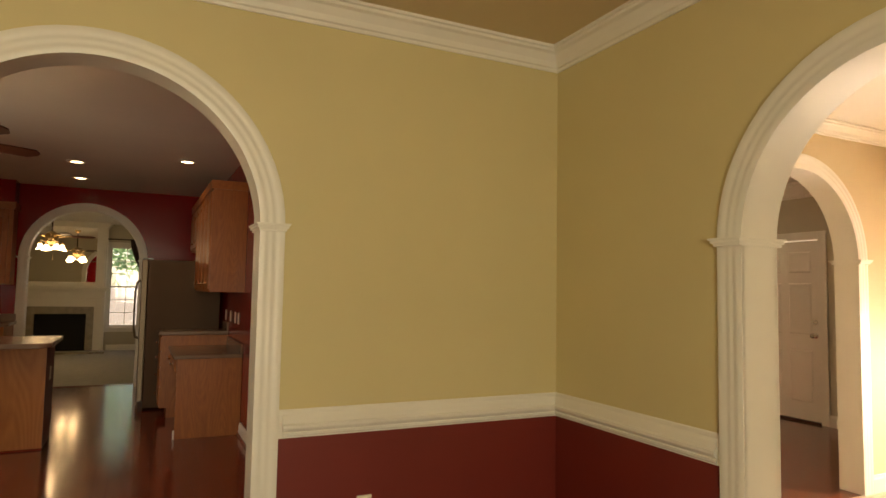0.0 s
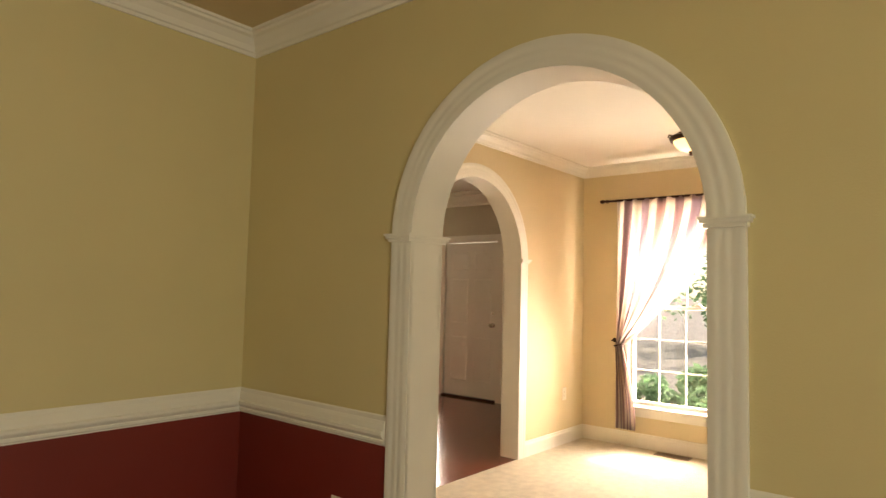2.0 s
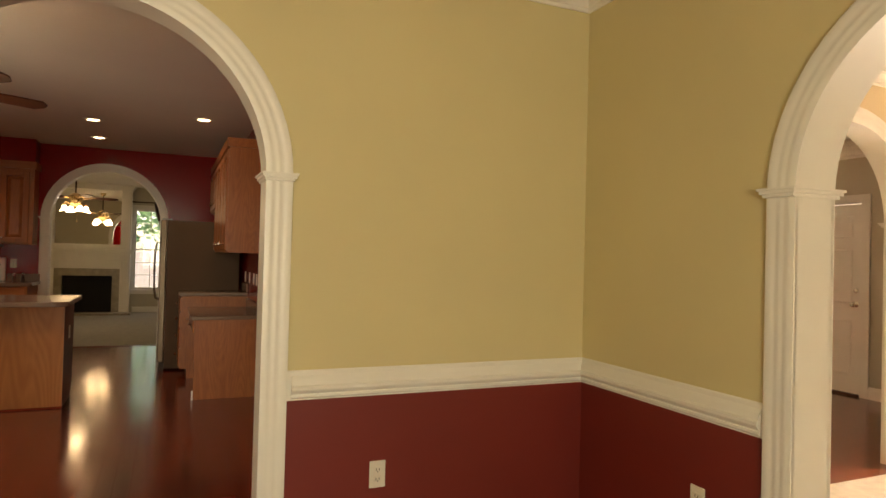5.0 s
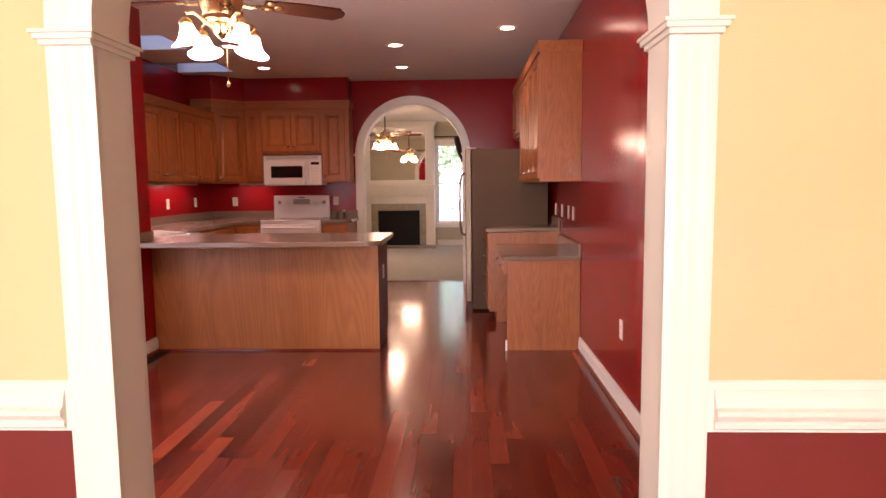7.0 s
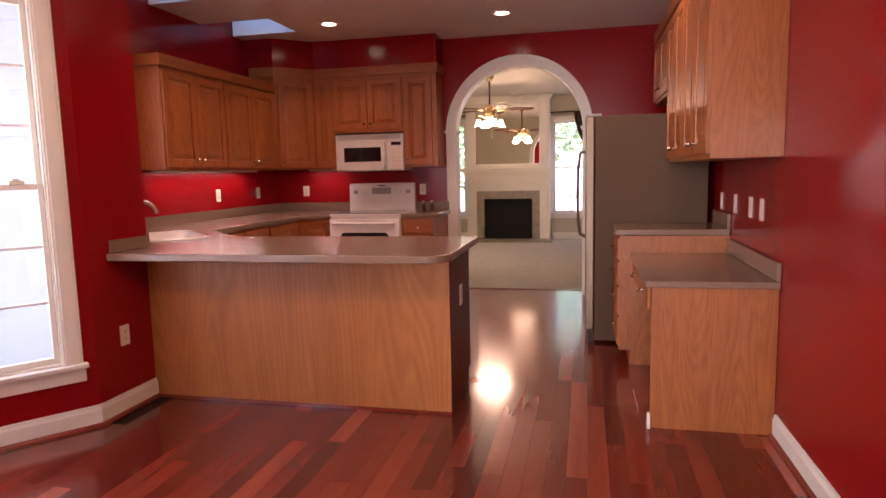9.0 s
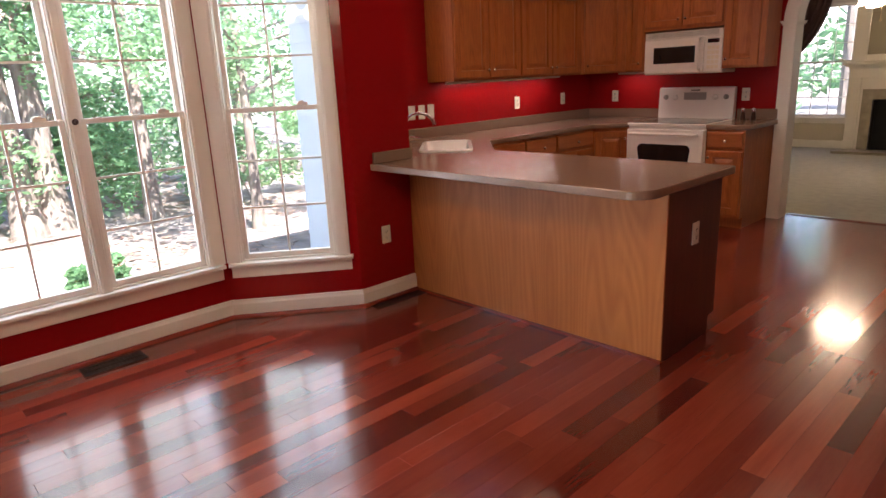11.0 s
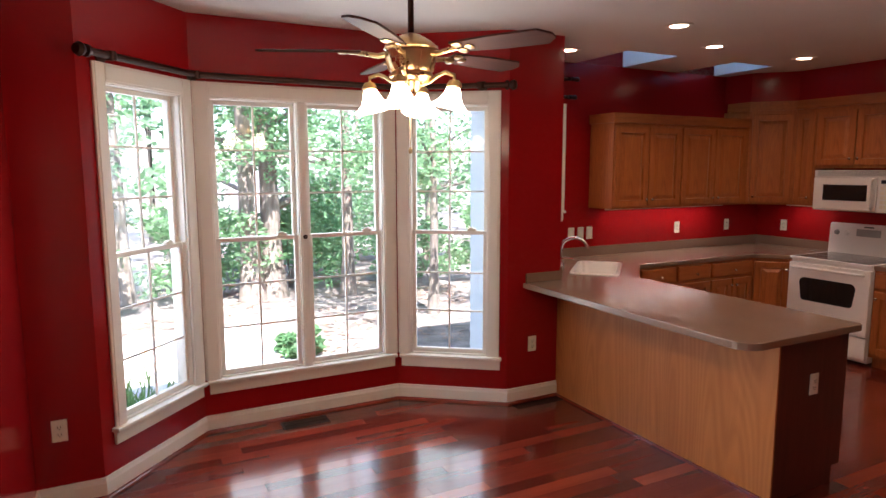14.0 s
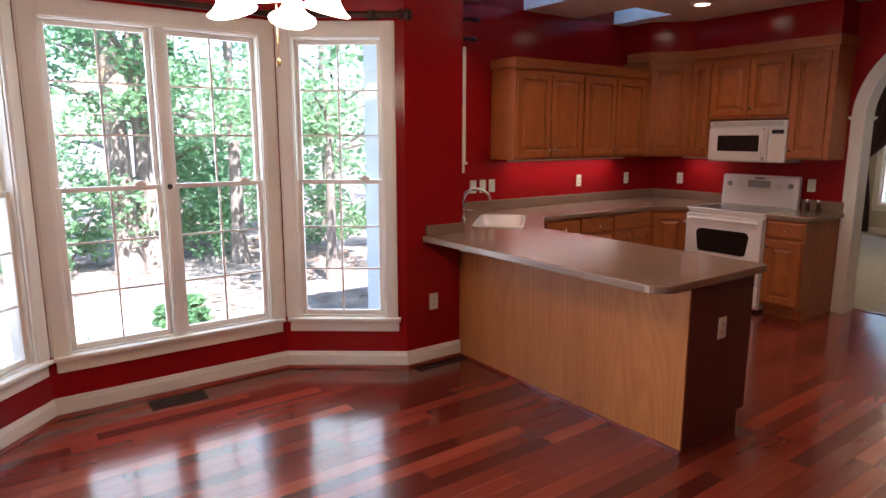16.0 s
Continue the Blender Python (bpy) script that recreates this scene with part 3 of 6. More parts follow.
wall("wall_family_near_left", (-3.41, 9.86), (-5.0, 9.86), 0.16, 2.725, [SIDING, BEIGE, WHITE], [], "plain beige wall")
wall("wall_family_near_right", (3.5, 9.86), (1.24, 9.86), 0.16, 2.725, [BEIGE, BEIGE, WHITE], [], "plain beige wall")
ceiling("ceiling_family", -5.15, 3.65, 9.865, 15.5, 2.725, CEIL, label="flat white ceiling of the fireplace room")

# ---- ground outside ----
g = bmesh.new()
box(g, -2000, 2000, -2000, 2000, -0.8, -0.55)
tagged(part("ground", g, LITTER), "shaded ground strewn with brown leaf litter", "ground", kind="structure")

# ---- trim ----


def run(name, lines, prof, mat_, label, category, closed=False):
    bm = bmesh.new()
    for pts in lines:
        sweep(bm, pts, prof, closed)
    return tagged(part(name, bm, mat_), label, category, kind="structure")


CROWN = [(0, H), (0, H - 0.115), (0.010, H - 0.115), (0.014, H - 0.10), (0.024, H - 0.095), (0.034, H - 0.07), (0.058, H - 0.038), (0.076, H - 0.03), (0.080, H - 0.018), (0.092, H - 0.014), (0.092, H)]
run("crown_moulding_dining", [[(XB, -2.6), (XB, YA), (-2.4, YA), (-2.4, -2.6)]], CROWN, WHITE, "white crown moulding of the dining room", "moulding", True)
run("crown_moulding_living", [[(XL, -2.6), (XL, YL), (XB + 0.17, YL), (XB + 0.17, -2.6)]], [(o * 0.95, HL - (H - z) * 0.8) for o, z in CROWN], WHITE, "white crown moulding of the front room", "moulding", True)
run("crown_moulding_foyer", [[(7.0, 2.84), (7.0, 6.5), (1.24, 6.5)]], [(o * 1.5, H - (H - z) * 1.6) for o, z in CROWN], WHITE, "white crown moulding of the foyer", "moulding")
RAIL = [(0, 0.752), (0.010, 0.752), (0.018, 0.758), (0.018, 0.768), (0.013, 0.772), (0.024, 0.782), (0.030, 0.790), (0.030, 0.802), (0.020, 0.808), (0.014, 0.832), (0.008, 0.845), (0, 0.847)]
RAIL_LINES = [[(XB, 0.90 + 0.70), (XB, YA), (0.765, YA)], [(-0.768, YA), (-2.4, YA), (-2.4, -2.6), (XB, -2.6), (XB, 0.90 - 0.70)]]
run("chair_rail", RAIL_LINES, RAIL, WHITE, "white moulded chair rail above the maroon dado", "moulding")
run("chair_rail_backing", [[(XB, 0.90 + 0.683), (XB, YA), (0.748, YA)], [(-0.751, YA), (-2.4, YA), (-2.4, -2.6), (XB, -2.6), (XB, 0.90 - 0.683)]],
    [(0, 0.745), (0.006, 0.745), (0.006, 0.862), (0.003, 0.868), (0, 0.868)], WHITE, "flat white board behind the chair rail", "moulding")
BASE = [(0, 0.0), (0.016, 0.0), (0.016, 0.088), (0.011, 0.10), (0.008, 0.114), (0, 0.116)]
SHOE = [(0.016, 0.0), (0.036, 0.0), (0.034, 0.010), (0.028, 0.017), (0.016, 0.020)]
KB = [[(-2.34, 6.2), *BAY, (-0.755, 2.78)], [(1.222, YP), (1.172, YP), (XR, 4.12), (XR, 6.17)], [(0.76, 2.78), (XR, 2.78)]]
run("baseboard_kitchen", KB, BASE, WHITE, "white baseboard along the red walls", "baseboard")
run("shoe_moulding", KB, SHOE, CHERRY, "dark red wooden shoe moulding", "moulding")
BASE_L = [(o, z * 1.1) for o, z in BASE]
run("baseboard_living", [[(XL, -2.6), (XL, YL), (4.99, YL)], [(3.50, YL), (XB + 0.17, YL), (XB + 0.17, 1.60)]], BASE_L, WHITE, "white baseboard of the front room", "baseboard")
run("baseboard_foyer", [[(7.0, 2.84), (7.0, 4.26)], [(4.97 - 1.36 + 3.4, 2.84), (7.0, 2.84)]], BASE_L, WHITE, "white baseboard of the foyer", "baseboard")
run("baseboard_family", [[(3.5, 15.3), (-0.40, 15.3)], [(-2.08, 15.3), (-5.0, 15.3), (-5.0, 9.86)]], BASE_L, WHITE, "white baseboard of the fireplace room", "baseboard")

# ---- windows ----
PANE_MESH = {}


def pane(parent, x0, x1, y, z0, z1):
    key = (round(x1 - x0, 3), round(z1 - z0, 3))
    if key not in PANE_MESH:
        bm = bmesh.new()
        box(bm, 0, key[0], -0.0015, 0.0015, 0, key[1])
        PANE_MESH[key] = mesh("pane", bm, GLASS)
    ob = new("pane", PANE_MESH[key])
    ob.parent = parent
    ob.matrix_basis = pose(x0, y, z0)
    ob.visible_shadow = False
    return ob


def sash(root, u0, u1, z0, z1, y, cols, rows, lower):
    bm = bmesh.new()
    s, rb, rt = 0.027, (0.032 if lower else 0.028), (0.028 if lower else 0.028)
    box(bm, u0, u0 + s, y, y + 0.03, z0, z1)
    box(bm, u1 - s, u1, y, y + 0.03, z0, z1)
    box(bm, u0 + s, u1 - s, y, y + 0.03, z0, z0 + rb)
    box(bm, u0 + s, u1 - s, y, y + 0.03, z1 - rt, z1)
    bevel(bm, 0.003, 1)
    ob = part("lower_sash" if lower else "upper_sash", bm, WHITE, root)
    a, b, c, d = u0 + s, u1 - s, z0 + rb, z1 - rt
    bm = bmesh.new()
    for i in range(1, cols):
        x = a + (b - a) * i / cols
        box(bm, x - 0.006, x + 0.006, y + 0.010, y + 0.022, c, d)
    for j in range(1, rows):
        z = c + (d - c) * j / rows
        box(bm, a, b, y + 0.0105, y + 0.0215, z - 0.006, z + 0.006)
    part("muntin_grid", bm, WHITE, ob)
    for i in range(cols):
        for j in range(rows):
            w, h = (b - a) / cols, (d - c) / rows
            pane(ob, a + i * w, a + (i + 1) * w, y + 0.016, c + j * h, c + (j + 1) * h)
    return ob


def casing_board(root, u0, u1, z0, z1, upright):
    bm = bmesh.new()
    box(bm, u0, u1, 0.0, 0.016, z0, z1)
    if upright:
        box(bm, u0 + 0.012, u1 - 0.012, 0.015, 0.021, z0, z1)
    else:
        box(bm, u0, u1, 0.015, 0.021, z0 + 0.012, z1 - 0.012)
    bevel(bm, 0.003, 1)
    return part("casing", bm, WHITE, root)


def window(name, p0, p1, spans, z0, z1, cols, rows, depth, label, left=0.09, right=0.09, head=0.095, out=(0.0, 0.0)):
    """Double-hung units side by side in a wall, with casing, stool and apron."""
    m, _ = along(p0, p1)
    root = thing(name, label, "window", m, kind="structure")
    for u0, u1 in spans:
        bm = bmesh.new()
        for d in ((u0, u0 + 0.012, z0, z1), (u1 - 0.012, u1, z0, z1), (u0 + 0.012, u1 - 0.012, z0, z0 + 0.011), (u0 + 0.012, u1 - 0.012, z1 - 0.011, z1)):
            box(bm, d[0], d[1], -depth, -0.002, d[2], d[3])
        part("window_frame", bm, WHITE, root)
        mid = (z0 + z1) / 2
        a, b = u0 + 0.013, u1 - 0.013
        sash(root, a, b, mid - 0.015, z1 - 0.012, -0.088, cols, rows, False)
        low = sash(root, a, b, z0 + 0.012, mid + 0.015, -0.054, cols, rows, True)
        bm = bmesh.new()
        c = (a + b) / 2 - (b - a) * 0.3
        box(bm, c - 0.032, c + 0.032, -0.05, -0.022, mid + 0.015, mid + 0.033)
        box(bm, c - 0.012, c + 0.02, -0.045, -0.018, mid + 0.033, mid + 0.042)
        bevel(bm, 0.003, 1)
        part("sash_lock", bm, PLATE, low, "ivory sash lock")
    e0, e1 = spans[0][0], spans[-1][1]
    casing_board(root, e0 - left, e0 + 0.006, z0, z1 + head, True)
    casing_board(root, e1 - 0.006, e1 + right, z0, z1 + head, True)
    casing_board(root, e0 + 0.006, e1 - 0.006, z1 - 0.006, z1 + head, False)
    for s, t in zip(spans, spans[1:]):
        casing_board(root, s[1] - 0.006, t[0] + 0.006, z0, z1 - 0.006, True)
    s0, s1 = e0 - left - out[0], e1 + right + out[1]
    bx("window_sill", (s0, s1, -0.03, 0.045, z0 - 0.024, z0), WHITE, root, bev=0.006)
    bx("apron", (s0 + 0.012, s1 - 0.012, 0.0, 0.017, z0 - 0.098, z0 - 0.024), WHITE, root, bev=0.003)
    return root


for i, nm in ((0, "window_1"), (1, "window_2"), (2, "window_3")):
    sp = [(o[0], o[1]) for o in bay_open[i]]
    lo, ro = ((0.085, 0.092), (0.097, 0.097), (0.092, 0.075))[i]
    window(nm, BAY[i], BAY[i + 1], sp, ZW0, ZW1, 2, 3, 0.12, ("white double-hung side window of the bay with six-pane sashes", "pair of white double-hung windows in the middle of the bay", "white double-hung side window of the bay with six-pane sashes")[i], lo, ro, out=((0.02, -0.012), (-0.012, -0.012), (-0.012, 0.02))[i])
# latch on the mullion of the middle pair
bm = bmesh.new()
L = 1.40
lathe(bm, [(0, 0.0), (0.014, 0.0), (0.016, 0.008), (0.008, 0.014), (0.006, 0.03), (0, 0.032)], 12, pose(0, 0, 0, -90))
tagged(part("curtain_tieback_hook", bm, BRONZE, None, m=along(BAY[1], BAY[2])[0] @ pose(L / 2, 0.0215, 1.29)), "small dark bronze hook on the window mullion", "hook")
window("window_4", (XK, YK + 0.16), (XK, 6.06), [(YK + 0.16 - 6.87, YK + 0.16 - 6.30)], 1.37, 2.25, 2, 2, 0.16, "white window over the kitchen sink", 0.08, 0.08)
window("window_5", (XL, -2.75), (XL, 2.82), [(2.75 + 1.40, 2.75 + 2.20)], 0.375, 2.20, 3, 3, 0.16, "bright white double-hung window behind striped curtains", 0.09, 0.09)
window("window_6", (3.5, YF), (-5.0, YF), [(3.5 - 0.55, 3.5 + 0.40)], 0.50, 2.25, 3, 3, 0.2, "white window beside the fireplace", 0.09, 0.09)
window("window_7", (3.5, YF), (-5.0, YF), [(3.5 + 2.10, 3.5 + 2.95)], 0.50, 2.25, 3, 3, 0.2, "white window beside the fireplace", 0.09, 0.09)
window("window_8", (-2.55, -2.6), (XB + 0.17, -2.6), [(0.95, 1.93), (1.97, 2.95)], 0.6, 2.2, 3, 3, 0.15, "white window of the dining room", 0.09, 0.09)

# ---- skylights ----
for k, (a, b, c, d) in enumerate((SKY1, SKY2)):
    root = thing(f"skylight_{k + 1}", "skylight well under a pane coloured to give blue sky light", "skylight", kind="structure")
    bm = bmesh.new()
    zt = 3.08
    box(bm, b, b + 0.02, c - 0.02, d + 0.02, H + 0.15, zt)
    box(bm, a, b, c - 0.02, c, H + 0.15, zt)
    box(bm, a, b, d, d + 0.02, H + 0.15, zt)
    part("shaft", bm, SHAFT, root)
    bm = bmesh.new()
    for q in ((a - 0.06, a, c - 0.06, d + 0.06), (b, b + 0.06, c - 0.06, d + 0.06), (a, b, c - 0.06, c), (a, b, d, d + 0.06)):
        box(bm, *q, zt, zt + 0.06)
    part("skylight_frame", bm, BRONZE, root)
    bm = bmesh.new()
    box(bm, a, b, c, d, zt + 0.02, zt + 0.026)
    part("pane", bm, SKYGLASS, root)

# unseen block added behind the skylights to keep the sun off the wells
upper = bx("skylight_sun_block", (-2.47, 1.30, 6.25, 9.95, 2.90, 5.70), SIDING)
tagged(upper, "unseen pale blue block that shades the skylights", "wall", kind="structure")

# ---- front door ----
door = thing("door_1", "closed white six-panel front door", "door", pose(7.0, 4.35, 0, 0, 0, 90), kind="structure")


def panel_door(root, w, h, mat_):
    bm = bmesh.new()
    box(bm, 0.004, w - 0.004, -0.06, -0.02, 0.012, h)
    part("slab", bm, mat_, root)
    cols = [(0.11, w / 2 - 0.05), (w / 2 + 0.05, w - 0.11)]
    for z0, z1 in ((0.22, 0.80), (0.98, 1.56), (1.68, h - 0.12)):
        for a, b in cols:
            bm = bmesh.new()
            loops = [(0, 0.0), (0.012, 0.006), (0.022, 0.006), (0.05, 0.0045)]
            rings = [[bm.verts.new((x, -0.0195 + yy, z)) for x, z in ((a + o, z0 + o), (b - o, z0 + o), (b - o, z1 - o), (a + o, z1 - o))] for o, yy in loops]
            for r, s in zip(rings, rings[1:]):
                for j in range(4):
                    bm.faces.new((r[j], r[(j + 1) % 4], s[(j + 1) % 4], s[j]))
            bm.faces.new(rings[-1])
            part("panel", bm, mat_, root)


panel_door(door, 0.87, 2.04, WHITE)
bm = bmesh.new()
lathe(bm, [(0, 0), (0.03, 0), (0.03, 0.006), (0.012, 0.012), (0.012, 0.04), (0.028, 0.05), (0.03, 0.065), (0.02, 0.078), (0, 0.08)], 16, pose(0.07, -0.02, 0.97, -90))
lathe(bm, [(0, 0), (0.026, 0), (0.024, 0.012), (0, 0.014)], 16, pose(0.07, -0.02, 1.12, -90))
part("door_handle", bm, NICKEL, door, "satin nickel knob and deadbolt", smooth=True)
bx("door_sill", (0.0, 0.87, -0.10, 0.03, 0.0, 0.022), BRONZE, door, "dark bronze threshold")
ds = thing("door_casing", "white casing round the front door and its sidelight", "trim", pose(7.0, 4.35, 0, 0, 0, 90), kind="structure")
for d in ((1.23, 1.32, 0, 2.14), (0.87, 0.95, 0, 2.05), (-0.09, 0.0, 0, 2.14)):
    bx("casing", (d[0], d[1], 0.0, 0.02, d[2], d[3]), WHITE, ds, bev=0.003)
bx("casing", (0.0, 1.23, 0.0, 0.02, 2.05, 2.14), WHITE, ds, bev=0.003)
bx("casing", (0.95, 1.21, -0.05, 0.012, 0.0, 0.35), WHITE, ds)
p = bx("pane", (0.95, 1.21, -0.06, -0.056, 0.35, 2.05), GLASS, ds)
p.visible_shadow = False
for z in (0.78, 1.2, 1.62):
    bx("muntin", (0.95, 1.21, -0.07, -0.045, z - 0.01, z + 0.01), WHITE, ds)

# ---- passage door ----
pd = thing("door_2", "closed white panelled door with a brass knob in the passage", "door", pose(2.05, YP, 0, 0, 0, 180), kind="structure")
panel_door(pd, 0.76, 2.03, WHITE)
bm = bmesh.new()
lathe(bm, [(0, 0), (0.032, 0), (0.030, 0.006), (0.013, 0.012), (0.012, 0.036), (0.026, 0.046), (0.030, 0.060), (0.022, 0.074), (0, 0.078)], 18, pose(0.695, -0.02, 0.95, -90))
part("door_handle", bm, BRASS, pd, "round brass knob", smooth=True)
pc = thing("door_casing", "white casing round the passage door", "trim", pose(2.05, YP, 0, 0, 0, 180), kind="structure")
for d in ((-0.068, 0.0, 0, 2.108), (0.76, 0.828, 0, 2.108), (0.0, 0.76, 2.04, 2.108)):
    bx("casing", (d[0], d[1], 0.0, 0.018, d[2], d[3]), WHITE, pc, bev=0.004)

# ---- kitchen cabinets ----


def panel_face(w, h, drawer=False):
    """A raised-panel door or drawer front, standing in x and z, its face towards -y."""
    bm = bmesh.new()
    s = 0.022 if drawer else 0.058
    loops = [(0.0, 0.0), (0.0, -0.015), (0.005, -0.019), (s, -0.019), (s + 0.004, -0.004), (s + 0.013, -0.004), (s + 0.044, -0.0175), (s + 0.046, -0.0175)] if not drawer else [(0.0, 0.0), (0.0, -0.012), (0.007, -0.017), (0.016, -0.019), (0.02, -0.019)]
    rings = [[bm.verts.new((x, y, z)) for x, z in ((o, o), (w - o, o), (w - o, h - o), (o, h - o))] for o, y in loops]
    for r, t in zip(rings, rings[1:]):
        for j in range(4):
            bm.faces.new((r[j], r[(j + 1) % 4], t[(j + 1) % 4], t[j]))
    bm.faces.new(rings[-1])
    bm.faces.new(rings[0][::-1])
    return bm


bm = bmesh.new()
lathe(bm, [(0, 0), (0.006, 0), (0.005, 0.012), (0.012, 0.018), (0.014, 0.024), (0.009, 0.030), (0, 0.031)], 12)
KNOB = mesh("knob", bm, NICKEL, True)


def knob(parent, x, z):
    ob = new("knob", KNOB)
    ob.parent = parent
    ob.matrix_basis = pose(x, -0.019, z, 90)


def face(root, name, x, z, w, h, knobs, drawer=False, y=0.0):
    ob = part(name, panel_face(w, h, drawer), OAK_H if drawer else OAK, root, m=pose(x, y, z))
    for kx, kz in knobs:
        knob(ob, kx, kz)
    return ob


def cabinet(name, label, m, w, h, d, fronts, z0=0.0, toe=0.0, group="", crown=0.0, ends=(0, 0)):
    """A cabinet in its own axes: x along its face, its face at y = 0 towards -y, depth to +y. fronts: (kind, x, z, w, h, knob places)."""
    root = thing(name, label, "cabinet", m, group)
    bm = bmesh.new()
    box(bm, 0, w, 0, d, z0 + toe, z0 + h)
    if toe:
        box(bm, 0.0, w, 0.07, d, z0, z0 + toe)
    part("body", bm, OAK, root)
    for kind, x, z, fw, fh, kn in fronts:
        face(root, kind, x, z, fw, fh, kn, kind == "drawer")
    if crown:
        bm = bmesh.new()
        t = z0 + h
        prof = [(0, t), (0.010, t), (0.012, t + crown * 0.3), (0.028, t + crown * 0.55), (0.036, t + crown * 0.8), (0.040, t + crown), (-0.02, t + crown), (-0.02, t)]
        pts = [(w, 0), (0, 0)]
        if ends[0]:
            pts = pts + [(0, d - 0.002)]
        if ends[1]:
            pts = [(w, d - 0.002)] + pts
        sweep(bm, pts, [(-o, z) for o, z in prof])
        part("crown", bm, OAK_H, root)
    return root


def pair(w, h, z, low=True, gap=0.012):
    """Two doors for a face of that width."""
    dw = (w - 3 * gap) / 2
    kz = 0.06 if low else h - 0.06
    return [("door", gap, z, dw, h, [(dw - 0.03, kz)]), ("door", 2 * gap + dw, z, dw, h, [(0.03, kz)])]


UB, UT = 1.385, 2.17
GU = "wall cabinets over the counter"
FACE_X = pose(0, 0, 0, 0, 0, 90)    # face towards +x
mL = lambda y, x=-2.93: pose(x, y, 0, 0, 0, 90)
cabinet("wall_cabinet", "honey oak wall cabinet with two raised-panel doors over the counter", mL(7.25), 0.85, UT - UB, 0.318, pair(0.85, UT - UB - 0.05, UB + 0.02), UB, group=GU, crown=0.085, ends=(1, 0))
cabinet("wall_cabinet", "honey oak wall cabinet with two raised-panel doors beside the corner", mL(8.101), 0.965, UT - UB, 0.318, pair(0.93, UT - UB - 0.05, UB + 0.02), UB, group=GU, crown=0.085)
# corner cabinet, its face across the corner
UC = 2.34
root = thing("corner_wall_cabinet", "taller honey oak cabinet across the kitchen corner", "cabinet", group=GU)
bm = bmesh.new()
poly = [(-3.248, 9.069), (-2.932, 9.069), (-2.622, 9.379), (-2.622, 9.698), (-3.248, 9.698)]
lo = [bm.verts.new((x, y, UB)) for x, y in poly]
hi = [bm.verts.new((x, y, UC)) for x, y in poly]
bm.faces.new(lo[::-1])
bm.faces.new(hi)
for i in range(5):
    j = (i + 1) % 5
    bm.faces.new((lo[i], lo[j], hi[j], hi[i]))
part("body", bm, OAK, root)
CM = pose(-2.932, 9.069, 0, 0, 0, 45)
dob = part("door", panel_face(0.38, UC - UB - 0.06), OAK, root, m=CM @ pose(0.029, -0.001, UB + 0.02))
knob(dob, 0.03, 0.06)
bm = bmesh.new()
sweep(bm, [(-2.6215, 9.3805), (-2.932, 9.068), (-3.2, 9.068)], [(-o, z) for o, z in [(0, UC), (0.010, UC), (0.012, UC + 0.03), (0.028, UC + 0.05), (0.036, UC + 0.075), (0.040, UC + 0.09), (-0.01, UC + 0.09), (-0.01, UC)]])
part("crown", bm, OAK_H, root)
mB = lambda x, y=9.38: pose(x, y, 0)
cabinet("wall_cabinet", "narrow honey oak wall cabinet beside the microwave", mB(-2.621), 0.208, UC - UB, 0.318, [("door", 0.012, UB + 0.02, 0.184, UC - UB - 0.06, [(0.155, 0.06)])], UB, group=GU, crown=0.09)
cabinet("wall_cabinet", "short honey oak cabinet above the microwave", mB(-2.412), 0.764, UC - 1.755, 0.318, pair(0.764, UC - 1.755 - 0.07, 1.785), 1.755, group=GU, crown=0.09)
cabinet("wall_cabinet", "honey oak wall cabinet between microwave and arch", mB(-1.647), 0.36, UC - UB, 0.318, [("door", 0.012, UB + 0.02, 0.30, UC - UB - 0.06, [(0.03, 0.06)])], UB, group=GU, crown=0.09, ends=(0, 1))
bm = bmesh.new()
poly = [(-3.249, 9.075), (-2.935, 9.075), (-2.625, 9.385), (-1.285, 9.385), (-1.285, 9.699), (-3.249, 9.699)]
lo = [bm.verts.new((x, y, UC + 0.092)) for x, y in poly]
hi = [bm.verts.new((x, y, H)) for x, y in poly]
bm.faces.new(lo[::-1])
bm.faces.new(hi)
for i in range(6):
    j = (i + 1) % 6
    bm.faces.new((lo[i], lo[j], hi[j], hi[i]))
tagged(part("soffit", bm, RED), "red painted soffit above the wall cabinets", "soffit", kind="structure")

# base cabinets
GB = "base cabinets under the counter"
CT = 0.872


def base_unit(label, m, w, d, name="base_cabinet"):
    k = (w / 2, 0.06)
    fr = [("drawer", 0.012, 0.715, w - 0.024, 0.14, [k])]
    if w > 0.55:
        fr += pair(w, 0.56, 0.13, low=False)
    else:
        fr += [("door", 0.012, 0.13, w - 0.024, 0.56, [(0.03, 0.50)])]
    return cabinet(name, label, m, w, CT, d, fr, 0.0, 0.1, GB)


for y, w in ((7.33, 0.45), (7.781, 0.45), (8.232, 0.60)):
    base_unit("honey oak base cabinet with a drawer and nickel knobs", mL(y, -2.63), w, 0.618)
root = thing("corner_base_cabinet", "honey oak base cabinet across the kitchen corner", "cabinet", group=GB)
bm = bmesh.new()
poly = [(-3.248, 8.834), (-2.632, 8.834), (-2.369, 9.075), (-2.369, 9.698), (-3.248, 9.698)]
lo = [bm.verts.new((x, y, 0.1)) for x, y in poly]
hi = [bm.verts.new((x, y, CT)) for x, y in poly]
bm.faces.new(lo[::-1])
bm.faces.new(hi)
for i in range(5):
    j = (i + 1) % 5
    bm.faces.new((lo[i], lo[j], hi[j], hi[i]))
box(bm, -3.24, -2.72, 8.84, 9.69, 0.0, 0.1)
part("body", bm, OAK, root)
ang = math.degrees(math.atan2(9.075 - 8.834, 2.632 - 2.369))
